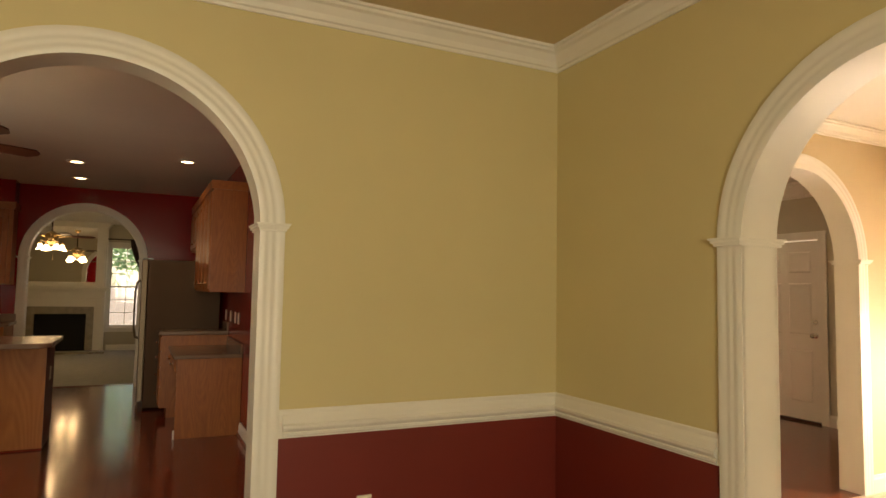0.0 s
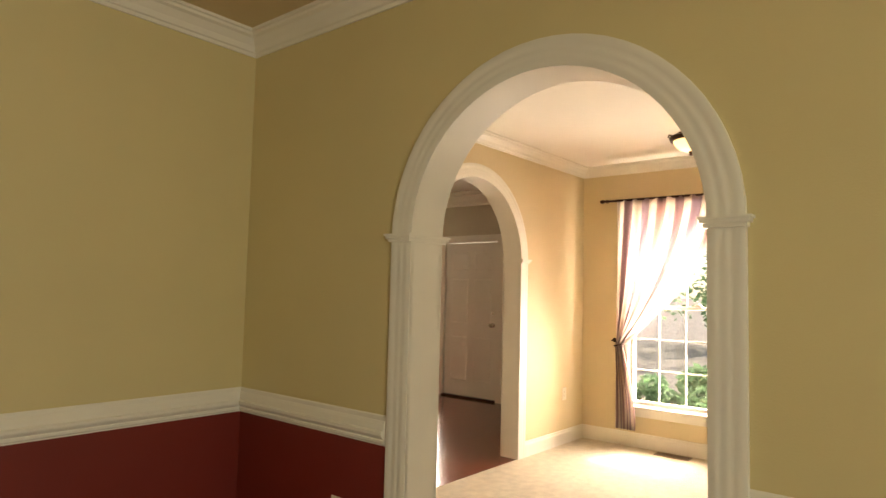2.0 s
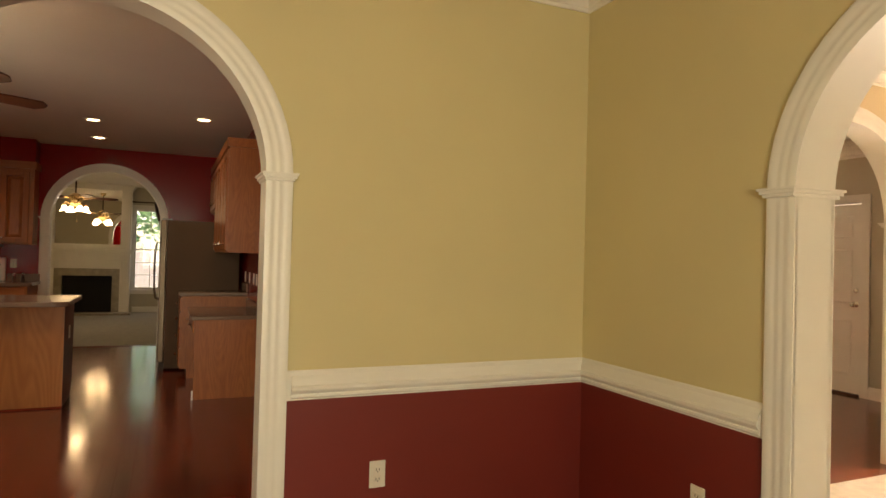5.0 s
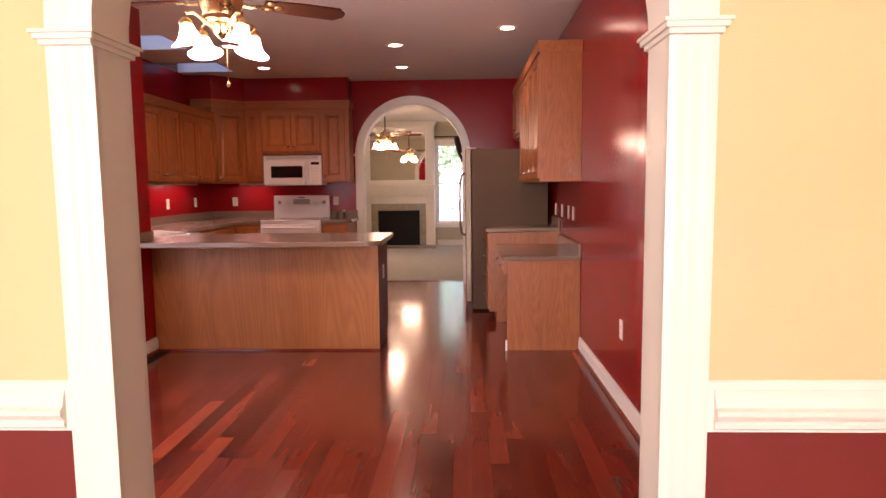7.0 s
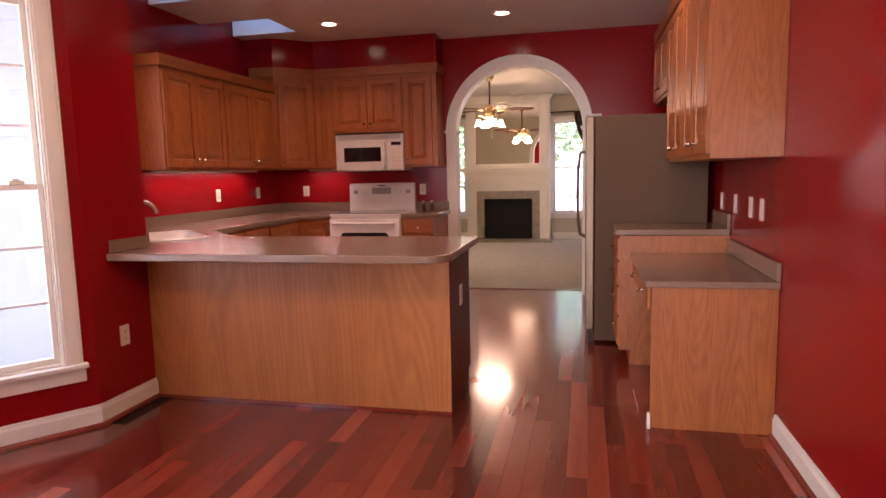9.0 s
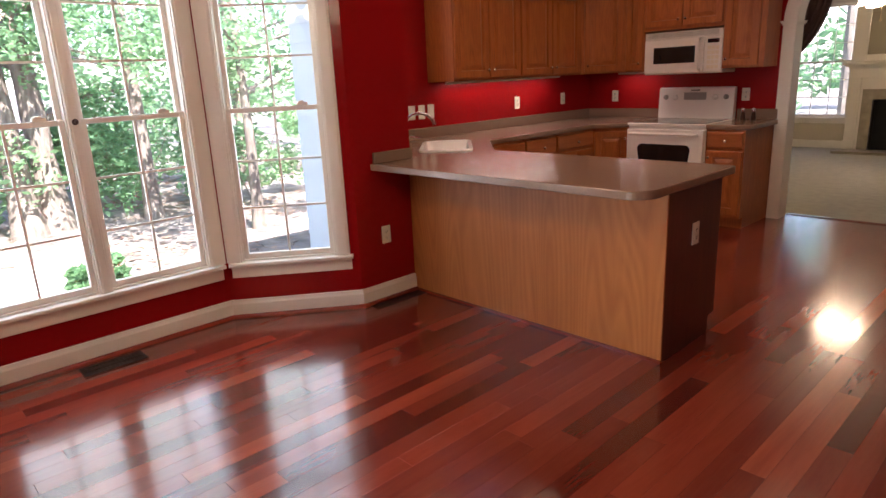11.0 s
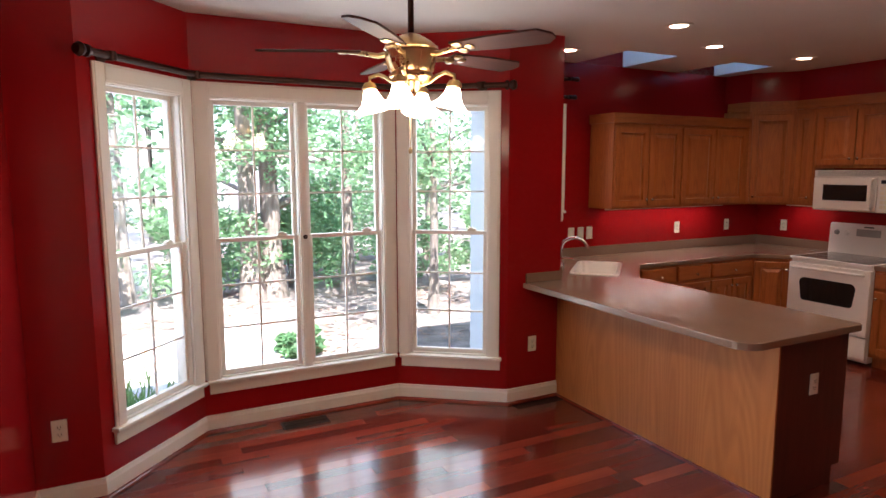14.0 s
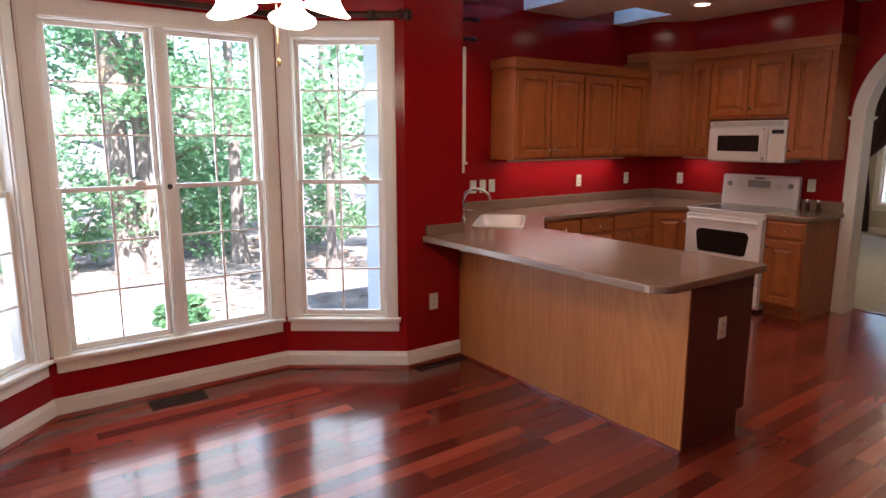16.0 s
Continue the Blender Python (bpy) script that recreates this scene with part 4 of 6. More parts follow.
dob = part("door", panel_face(0.31, 0.71), OAK, root, m=pose(-2.632, 8.834, 0, 0, 0, ang) @ pose(0.022, -0.001, 0.13))
knob(dob, 0.28, 0.64)
base_unit("honey oak base cabinet with a drawer between stove and arch", mB(-1.603, 9.06), 0.335, 0.638)
# sink cabinet across the other corner
root = thing("sink_base_cabinet", "honey oak base cabinet set across the corner under the sink", "cabinet", group=GB)
bm = bmesh.new()
poly = [(-3.248, 6.224), (-2.352, 6.224), (-2.14, 6.80), (-2.14, 6.84), (-2.632, 7.329), (-3.248, 7.329)]
for za, zb in ((0.1, 0.70),):
    lo = [bm.verts.new((x, y, za)) for x, y in poly]
    hi = [bm.verts.new((x, y, zb)) for x, y in poly]
    bm.faces.new(lo[::-1])
    bm.faces.new(hi)
    for i in range(6):
        j = (i + 1) % 6
        bm.faces.new((lo[i], lo[j], hi[j], hi[i]))
box(bm, -3.2, -2.45, 6.3, 7.2, 0.0, 0.1)
part("body", bm, OAK, root)
for k in range(2):
    dob = part("door", panel_face(0.31, 0.56), OAK, root, m=pose(-2.14, 6.84, 0, 0, 0, 135) @ pose(0.03 + k * 0.33, 0, 0) @ pose(0.31, 0.0, 0.12, 0, 0, 180))
    knob(dob, 0.03 if k else 0.28, 0.5)
bx("false_front", (0.03, 0.665, -0.0, 0.02, 0.705, CT), OAK_H, root, m=pose(-2.14, 6.84, 0, 0, 0, 135))

# peninsula
pen = thing("peninsula", "kitchen peninsula with an oak back panel and a dark red end", "kitchen island")
bx("body", (-2.338, -0.512, 6.213, 6.79, 0.1, CT), OAK, pen)
bx("toe_kick", (-2.338, -0.56, 6.213, 6.72, 0.0, 0.1), GROOVE, pen)
bx("back_panel", (-2.338, -0.5, 6.20, 6.212, 0.0, CT), OAK_PLY, pen, "honey oak plywood panel with cathedral grain")
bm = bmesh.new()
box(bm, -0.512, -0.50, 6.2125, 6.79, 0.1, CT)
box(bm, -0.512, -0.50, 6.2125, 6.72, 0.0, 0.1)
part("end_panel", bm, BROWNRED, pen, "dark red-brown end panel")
bm = bmesh.new()
box(bm, -2.338, -0.497, 6.188, 6.20, 0.0, 0.014)
part("shoe_strip", bm, CHERRY, pen, "thin dark red shoe strip")
for k in range(2):
    w = 0.86
    fr = [("drawer", 0.012, 0.715, w - 0.024, 0.14, [(w / 2, 0.06)])] + pair(w, 0.56, 0.13, low=False)
    for kind, x, z, fw, fh, kn in fr:
        ob = part(kind, panel_face(fw, fh, kind == "drawer"), OAK, pen, m=pose(-0.52 - k * 0.80 - x * 0.9, 6.7905, z, 0, 0, 180))
        for kx, kz in kn:
            knob(ob, kx, kz)

# counter, one sheet round three sides with the sink cut into it
SINK = pose(-2.615, 6.825, 0, 0, 0, -45)       # long side along its own x, back towards its own -y


def rounded(cx, cy, r, a0, a1, n=8):
    return [(cx + r * math.cos(radians(a0 + (a1 - a0) * i / n)), cy + r * math.sin(radians(a0 + (a1 - a0) * i / n))) for i in range(n + 1)]


def slab(outline, z0, z1, hole=None, rim=0.006):
    bm = bmesh.new()
    edges = []
    for loop in ([outline, hole] if hole else [outline]):
        vs = [bm.verts.new((x, y, z1)) for x, y in loop]
        edges += [bm.edges.new((vs[i], vs[(i + 1) % len(vs)])) for i in range(len(vs))]
    bmesh.ops.triangle_fill(bm, use_beauty=True, use_dissolve=True, edges=edges)
    top = list(bm.faces)
    ext = bmesh.ops.extrude_face_region(bm, geom=top)
    for v in ext["geom"]:
        if isinstance(v, bmesh.types.BMVert):
            v.co.z = z0
    bmesh.ops.recalc_face_normals(bm, faces=bm.faces)
    if rim:
        ed = [e for e in bm.edges if abs(e.verts[0].co.z - e.verts[1].co.z) < 1e-6 and e.calc_face_angle(0) > 0.8]
        bmesh.ops.bevel(bm, geom=ed, offset=rim, segments=3, profile=0.5, affect='EDGES')
    return bm


out = [(-2.336, 5.88)] + rounded(-0.56, 6.00, 0.12, -90, 0) + rounded(-0.47, 6.79, 0.03, 0, 90, 3) + [(-2.12, 6.82), (-2.605, 7.305), (-2.605, 8.82), (-2.372, 9.035), (-2.372, 9.696), (-3.247, 9.696), (-3.247, 6.223), (-2.336, 6.223)]
hole = [(SINK @ Vector((x, y, 0))).xy[:] for x, y in rounded(0.29, 0.12, 0.05, 0, 90, 4) + rounded(-0.29, 0.12, 0.05, 90, 180, 4) + rounded(-0.29, -0.12, 0.05, 180, 270, 4) + rounded(0.29, -0.12, 0.05, 270, 360, 4)]
top = thing("countertop", "taupe laminate counter running round three sides of the kitchen", "countertop")
part("slab", slab(out, CT + 0.003, 0.915, hole), COUNTER, top)
bm = bmesh.new()
box(bm, -3.247, -3.229, 6.243, 9.696, 0.916, 1.01)
box(bm, -3.229, -2.372, 9.678, 9.696, 0.916, 1.01)
box(bm, -3.247, -2.34, 6.224, 6.242, 0.916, 1.01)
bevel(bm, 0.004)
part("backsplash", bm, COUNTER, top)
bx("end_splash", (-2.336, -2.318, 5.90, 6.215, 0.916, 0.985), COUNTER, top, bev=0.004)
top2 = thing("countertop", "small taupe counter with a rounded corner beside the arch", "countertop")
part("slab", slab([(-1.601, 9.035)] + rounded(-1.33, 9.135, 0.10, -90, 0, 6) + [(-1.23, 9.696), (-1.601, 9.696)], CT + 0.003, 0.915), COUNTER, top2)
bx("backsplash", (-1.601, -1.24, 9.678, 9.696, 0.916, 1.01), COUNTER, top2, bev=0.004)

# sink and tap
sk = thing("kitchen_sink", "white enamelled kitchen sink set across the counter corner", "sink", SINK)
bm = bmesh.new()
spec = [(0.365, 0.195, 0.916), (0.365, 0.195, 0.924), (0.352, 0.182, 0.928), (0.335, 0.165, 0.924), (0.330, 0.160, 0.90), (0.315, 0.145, 0.78), (0.25, 0.09, 0.76), (0.02, 0.02, 0.757)]
rings = []
for a, b, z in spec:
    r = min(0.06, b * 0.45)
    pts = rounded(a - r, b - r, r, 0, 90, 4) + rounded(-a + r, b - r, r, 90, 180, 4) + rounded(-a + r, -b + r, r, 180, 270, 4) + rounded(a - r, -b + r, r, 270, 360, 4)
    rings.append([bm.verts.new((x, y, z)) for x, y in pts])
for a, b in zip(rings, rings[1:]):
    for i in range(len(a)):
        bm.faces.new((a[i], a[(i + 1) % len(a)], b[(i + 1) % len(a)], b[i]))
bm.faces.new(rings[-1])
part("bowl", bm, APPL, sk, smooth=True)
tap = thing("kitchen_faucet", "chrome gooseneck kitchen faucet behind the sink", "faucet", pose(-2.83, 6.61, 0.9155, 0, 0, 45))
bm = bmesh.new()
lathe(bm, [(0, 0), (0.03, 0), (0.03, 0.008), (0.022, 0.02), (0.019, 0.08), (0.016, 0.09), (0, 0.09)], 16)
part("base", bm, CHROME, tap, smooth=True)
bm = bmesh.new()
tube(bm, [(0, 0, 0.085), (0, 0, 0.16)] + [(0.11 - 0.11 * math.cos(radians(a)), 0, 0.16 + 0.095 * math.sin(radians(a))) for a in range(15, 166, 15)] + [(0.222, 0, 0.165)], [0.013] * 12 + [0.012, 0.014], 10)
part("spout", bm, CHROME, tap, smooth=True)
bm = bmesh.new()
tube(bm, [(0, 0, 0.06), (0.04, -0.02, 0.085), (0.11, -0.03, 0.075)], [0.012, 0.009, 0.007], 8)
part("lever", bm, CHROME, tap, smooth=True)

# stove
st = thing("stove", "white electric range with a black glass cooktop and oven window", "stove", pose(-1.985, 9.02, 0))
bm = bmesh.new()
box(bm, -0.378, 0.378, 0.03, 0.655, 0.03, 0.895)
bevel(bm, 0.004, 1)
part("body", bm, APPL, st)
bm = bmesh.new()
box(bm, -0.379, 0.379, 0.0, 0.66, 0.896, 0.918)
bevel(bm, 0.006, 2)
part("cooktop_rim", bm, APPL, st)
bx("cooktop_glass", (-0.34, 0.34, 0.035, 0.575, 0.9185, 0.922), BLACKG, st, "black glass cooktop")
for x, y, r in ((-0.18, 0.16, 0.10), (0.18, 0.16, 0.075), (-0.18, 0.42, 0.075), (0.18, 0.42, 0.10)):
    bm = bmesh.new()
    lathe(bm, [(r - 0.004, 0), (r, 0), (r, 0.0006), (r - 0.004, 0.0006), (r - 0.004, 0)], 28, pose(x, y, 0.9222))
    part("burner_ring", bm, GREYP, st)
od = bx("oven_door", (-0.374, 0.374, -0.012, 0.029, 0.27, 0.865), APPL, st, bev=0.008)
bm = bmesh.new()
pts = rounded(0.21, 0.73 - 0.05, 0.05, 0, 90, 5) + rounded(-0.21, 0.68, 0.05, 90, 180, 5) + rounded(-0.21, 0.54, 0.03, 180, 270, 4) + rounded(0.21, 0.54, 0.03, 270, 360, 4)
fa = [bm.verts.new((x, -0.0145, z)) for x, z in pts]
fb = [bm.verts.new((x, -0.010, z)) for x, z in pts]
bm.faces.new(fa)
for i in range(len(pts)):
    bm.faces.new((fa[i], fa[(i + 1) % len(pts)], fb[(i + 1) % len(pts)], fb[i]))
part("oven_window", bm, BLACKG, od, "black glass oven window")
bm = bmesh.new()
tube(bm, [(-0.32, -0.012, 0.82), (-0.32, -0.05, 0.825), (-0.28, -0.058, 0.825), (0.28, -0.058, 0.825), (0.32, -0.05, 0.825), (0.32, -0.012, 0.82)], 0.013, 8)
part("handle", bm, APPL, od, smooth=True)
bx("drawer", (-0.374, 0.374, -0.008, 0.029, 0.06, 0.262), APPL, st, bev=0.008)
bm = bmesh.new()
poly = [(0.585, 0.9185), (0.66, 0.9185), (0.66, 1.215), (0.62, 1.22), (0.60, 1.205)]
for x0, x1 in ((-0.376, 0.376),):
    a = [bm.verts.new((x0, y, z)) for y, z in poly]
    b = [bm.verts.new((x1, y, z)) for y, z in poly]
    bm.faces.new(a)
    bm.faces.new(b[::-1])
    for i in range(5):
        bm.faces.new((a[i], a[(i + 1) % 5], b[(i + 1) % 5], b[i]))
bevel(bm, 0.01)
bg = part("backguard", bm, APPL, st)
for x in (-0.30, -0.20, 0.20, 0.30):
    bm = bmesh.new()
    lathe(bm, [(0.026, 0), (0.024, 0.012), (0.018, 0.022), (0, 0.024)], 16, pose(x, 0.5975, 1.125, 88))
    box(bm, x - 0.004, x + 0.004, 0.565, 0.585, 1.108, 1.142)
    part("knob", bm, GREYP if abs(x) > 0.25 else APPL, bg, smooth=True)
bx("display", (-0.11, 0.11, 0.588, 0.596, 1.10, 1.17), GREYP, bg, "grey control display")
bx("logo_plate", (-0.045, 0.045, 0.594, 0.60, 1.185, 1.196), BLACKG, bg)
# black gap panel between range and counter
# microwave
mw = thing("microwave", "white over-the-range microwave with a dark window", "microwave", pose(-2.03, 9.375, 0))
bx("body", (-0.38, 0.38, 0.02, 0.318, 1.35, 1.738), APPL, mw, bev=0.006)
dr_ = bx("door", (-0.376, 0.21, 0.0, 0.019, 1.36, 1.672), APPL, mw, bev=0.007)
bx("window", (-0.28, 0.13, -0.004, 0.004, 1.45, 1.60), BLACKG, dr_, "dark glass window", bev=0.0015)
bm = bmesh.new()
tube(bm, [(0.178, 0.0, 1.38), (0.178, -0.032, 1.40), (0.178, -0.036, 1.52), (0.178, -0.032, 1.64), (0.178, 0.0, 1.66)], 0.012, 8)
part("handle", bm, APPL, dr_, smooth=True)
cp = bx("control_panel", (0.218, 0.376, 0.002, 0.019, 1.36, 1.672), APPL, mw, bev=0.005)
bx("display", (0.245, 0.35, -0.001, 0.004, 1.615, 1.65), BLACKG, cp, "small dark display")
for i in range(3):
    for j in range(5):
        bx("button", (0.246 + 0.037 * i, 0.276 + 0.037 * i, -0.0005, 0.004, 1.39 + 0.042 * j, 1.42 + 0.042 * j), PLATE, cp)
gr = bx("vent_grille", (-0.376, 0.376, 0.006, 0.019, 1.68, 1.735), APPL, mw, bev=0.003)
for j in range(5):
    bx("slot", (-0.34, 0.34, 0.003, 0.007, 1.688 + j * 0.009, 1.692 + j * 0.009), GREYP, gr)

# salt and pepper shakers by the stove
for i, (x, y) in enumerate(((-1.50, 9.57), (-1.41, 9.58))):
    sh = thing("shaker", "small dark glass shaker with a chrome lid on the counter", "shaker", pose(x, y, 0.9155), "shakers beside the stove")
    bm = bmesh.new()
    lathe(bm, [(0, 0), (0.022, 0), (0.024, 0.01), (0.019, 0.05), (0.015, 0.075), (0, 0.075)], 14)
    part("body", bm, BRONZE, sh, smooth=True)
    bm = bmesh.new()
    lathe(bm, [(0, 0.0755), (0.017, 0.0755), (0.018, 0.095), (0.012, 0.108), (0, 0.11)], 14)
    part("lid", bm, CHROME, sh, smooth=True)

# desk, drawer base, uppers and refrigerator along the red wall
mR = lambda y, x: pose(x, y, 0, 0, 0, -90)
desk = thing("desk_unit", "low honey oak kitchen desk with a single drawer", "desk")
bx("end_panel", (0.53, 1.108, 6.19, 6.21, 0.0, 0.725), OAK, desk, bev=0.002)
bx("modesty_panel", (1.085, 1.108, 6.212, 7.25, 0.12, 0.725), OAK, desk)
dob = part("drawer", panel_face(0.98, 0.115, True), OAK_H, desk, m=pose(0.53, 7.235, 0.60, 0, 0, -90))
knob(dob, 0.25, 0.055)
knob(dob, 0.73, 0.055)
bx("drawer_box", (0.532, 1.07, 6.215, 7.245, 0.61, 0.722), OAK, desk)
bx("foot_block", (0.515, 0.53, 6.175, 6.20, 0.0, 0.08), WHITE, desk, "white block at the foot")
dt = thing("countertop", "low taupe laminate counter on the kitchen desk", "countertop")
bm = bmesh.new()
box(bm, 0.495, 1.108, 6.165, 7.262, 0.727, 0.762)
bevel(bm, 0.008)
part("slab", bm, COUNTER, dt)
bx("backsplash", (1.088, 1.108, 6.17, 7.26, 0.763, 0.855), COUNTER, dt, bev=0.004)
cabinet("drawer_cabinet", "honey oak base cabinet with four drawers", mR(7.762, 0.43), 0.495, CT, 0.678, [("drawer", 0.012, z, 0.471, h, [(0.235, h / 2)]) for z, h in ((0.13, 0.19), (0.335, 0.19), (0.54, 0.155), (0.71, 0.145))], 0.0, 0.1)
ct = thing("countertop", "small taupe laminate counter beside the refrigerator", "countertop")
bm = bmesh.new()
box(bm, 0.40, 1.108, 7.264, 7.765, CT + 0.003, 0.915)
bevel(bm, 0.008)
part("slab", bm, COUNTER, ct)
bx("backsplash", (1.088, 1.108, 7.266, 7.765, 0.916, 1.01), COUNTER, ct, bev=0.004)
cabinet("wall_cabinet", "tall honey oak wall cabinet with two raised-panel doors above the desk", mR(7.0, 0.785), 0.795, 0.99, 0.323, pair(0.795, 0.94, 1.375), 1.35, group=GU, crown=0.085, ends=(0, 1))
cabinet("wall_cabinet", "tall honey oak wall cabinet beside the refrigerator", mR(7.765, 0.785), 0.764, 0.99, 0.323, pair(0.764, 0.94, 1.375), 1.35, group=GU, crown=0.085)
cabinet("wall_cabinet", "short honey oak cabinet above the refrigerator", mR(8.70, 0.785), 0.934, 0.50, 0.323, pair(0.934, 0.45, 1.865), 1.84, group=GU, crown=0.085)
fr_ = thing("refrigerator", "taupe-sided refrigerator with stainless doors and bar handles", "refrigerator")
bx("body", (0.275, 1.06, 7.785, 8.675, 0.02, 1.70), STEEL_SIDE, fr_, bev=0.006)
for y0, y1, hy in ((7.785, 8.15, 8.11), (8.156, 8.675, 8.20)):
    d_ = bx("door", (0.205, 0.27, y0, y1, 0.10, 1.70), STEEL, fr_, bev=0.010)
    bm = bmesh.new()
    tube(bm, [(0.205, hy, 0.78), (0.165, hy, 0.80), (0.150, hy, 0.90), (0.146, hy, 1.12), (0.150, hy, 1.34), (0.165, hy, 1.44), (0.205, hy, 1.46)], 0.012, 8)
    part("handle", bm, STEEL, d_, smooth=True)
bx("kick_grille", (0.225, 0.275, 7.79, 8.67, 0.0, 0.095), VENTM, fr_, "dark kick grille")
bx("hinge_cover", (0.215, 0.32, 7.80, 7.86, 1.7005, 1.718), GREYP, fr_, bev=0.004)

# ---- outlets and switches ----
bm = bmesh.new()
box(bm, -0.036, 0.036, 0.0, 0.006, -0.058, 0.058)
bevel(bm, 0.004)
PLATE_ME = mesh("plate", bm, PLATE)
bm = bmesh.new()
box(bm, -0.017, 0.017, 0.0, 0.0085, -0.014, 0.014)
bevel(bm, 0.004)
SOCK = mesh("socket", bm, PLATE)
bm = bmesh.new()
for x in (-0.007, 0.007):
    box(bm, x - 0.0013, x + 0.0013, 0.0083, 0.0092, -0.004, 0.006)
lathe(bm, [(0.0028, 0), (0.0028, 0.0008), (0, 0.0008)], 8, pose(0, 0.0084, -0.009, -90))
SLOT = mesh("slots", bm, VENTM)
bm = bmesh.new()
box(bm, -0.016, 0.016, 0.0, 0.008, -0.033, 0.033)
bevel(bm, 0.002)
ROCK = mesh("rocker", bm, WHITE)


def plate(m, kind, label, group="", sx=1.0):
    root = thing("wall_outlet" if kind == "outlet" else "light_switch", label, "outlet" if kind == "outlet" else "switch", m, group)
    a = new("plate", PLATE_ME)
    a.parent = root
    if kind == "outlet":
        for dz in (-0.02, 0.02):
            s = new("socket", SOCK)
            s.parent = root
            s.matrix_basis = pose(0, 0, dz)
            t = new("slots", SLOT)
            t.parent = s
    else:
        s = new("rocker", ROCK)
        s.parent = root
    return root


FX = lambda x, y, z: pose(x + 0.0005, y, z, 0, 0, -90)   # out of the wall towards +x
NX = lambda x, y, z: pose(x - 0.0005, y, z, 0, 0, 90)    # towards -x
NY = lambda x, y, z: pose(x, y - 0.0005, z, 0, 0, 180)   # towards -y
plate(NY(1.147, YA, 0.403), "outlet", "ivory outlet on the maroon dado")
plate(NX(XB, 1.881, 0.425), "outlet", "ivory outlet on the maroon dado near the corner")
plate(NY(5.68, YL, 0.458), "outlet", "ivory outlet on the cream wall")
for y in (8.436, 9.195):
    plate(FX(XK, y, 1.146), "outlet", "ivory outlet on the red wall above the counter", "outlets above the counter")
for x in (-2.915, -1.537):
    plate(NY(x, YK, 1.142), "outlet", "ivory outlet on the red wall beside the stove", "outlets above the counter")
for y in (7.046, 7.158, 7.266):
    plate(FX(XK, y, 1.143), "switch", "ivory switch on the red wall beside the sink", "switches beside the sink")
plate(FX(-2.34, 5.969, 0.441), "outlet", "ivory outlet on the red wall beside the peninsula")
plate(FX(-0.50, 6.501, 0.609), "outlet", "ivory outlet on the peninsula's red end")
plate(FX(-2.185, 2.90, 0.415), "outlet", "ivory outlet on the red wall beside the bay")
plate(NX(XR, 4.873, 0.472), "outlet", "ivory outlet low on the glossy red wall")
for y in (7.55, 7.15, 6.78, 6.55):
    plate(NX(XR, y, 1.082), "switch", "ivory switch on the red wall over the desk", "switches over the desk")
plate(NY(0.35, YF, 0.33), "outlet", "white outlet below the window")

# ---- floor registers ----


def register(m, w, d, mat_, label):
    root = thing("floor_vent", label, "vent", m)
    bm = bmesh.new()
    for q in ((-w / 2, w / 2, -d / 2, -d / 2 + 0.016), (-w / 2, w / 2, d / 2 - 0.016, d / 2), (-w / 2, -w / 2 + 0.016, -d / 2 + 0.016, d / 2 - 0.016), (w / 2 - 0.016, w / 2, -d / 2 + 0.016, d / 2 - 0.016)):
        box(bm, *q, 0.0, 0.006)
    part("rim", bm, mat_, root)
    # flat dark sheet in place of the shaded duct below the slats
    bx("dark_sheet", (-w / 2 + 0.016, w / 2 - 0.016, -d / 2 + 0.016, d / 2 - 0.016, 0.0, 0.001), VENTM, root)
    n = int(w / 0.022)
    for i in range(1, n):
        x = -w / 2 + 0.016 + (w - 0.032) * i / n
        bx("slat", (x - 0.003, x + 0.003, -d / 2 + 0.016, d / 2 - 0.016, 0.001, 0.005), mat_, root)
    bx("bar", (-w / 2 + 0.016, w / 2 - 0.016, -0.004, 0.004, 0.001, 0.0055), mat_, root)
    return root


register(pose(-2.685, 4.31, 0.0005, 0, 0, 90), 0.32, 0.135, VENTM, "dark pierced metal floor vent below the bay windows")
register(pose(5.93, 1.74, 0.0005, 0, 0, 90), 0.30, 0.12, VENTL, "brown metal floor vent in the carpet by the window")

# ---- lamps and fans ----
CANS = [(-0.48, 7.61), (-0.53, 8.78), (0.587, 7.0), (-1.72, 6.70), (-2.12, 7.53), (-2.14, 8.69), (-2.76, 6.59)]
bm = bmesh.new()
lathe(bm, [(0.062, -0.002), (0.098, 0.0), (0.096, -0.006), (0.070, -0.008), (0.060, -0.004), (0.062, -0.002)], 28)
TRIM_ME = mesh("trim_ring", bm, WHITE, True)
bm = bmesh.new()
lathe(bm, [(0.0, -0.0045), (0.035, -0.006), (0.061, -0.003)], 24)
LENS_ME = mesh("lens", bm, CANGLOW, True)
for x, y in CANS:
    c = thing("ceiling_light", "lit recessed downlight with a white trim ring", "ceiling light", pose(x, y, H), "recessed lights in the kitchen ceiling")
    for nm, me in (("trim_ring", TRIM_ME), ("lens", LENS_ME)):
        o = new(nm, me)
        o.parent = c
    lamp("downlight_lamp", 'SPOT', 6.0, pose(x, y, H - 0.012), WARM, radius=0.2, cone=130)


def bell(bm, m, k=1.0):
    lathe(bm, [(0.022 * k, 0.0), (0.030 * k, -0.012 * k), (0.036 * k, -0.04 * k), (0.050 * k, -0.075 * k), (0.074 * k, -0.105 * k), (0.086 * k, -0.112 * k), (0.084 * k, -0.115 * k), (0.070 * k, -0.103 * k), (0.046 * k, -0.073 * k), (0.032 * k, -0.04 * k), (0.026 * k, -0.012 * k), (0.018 * k, -0.003)], 20, m)


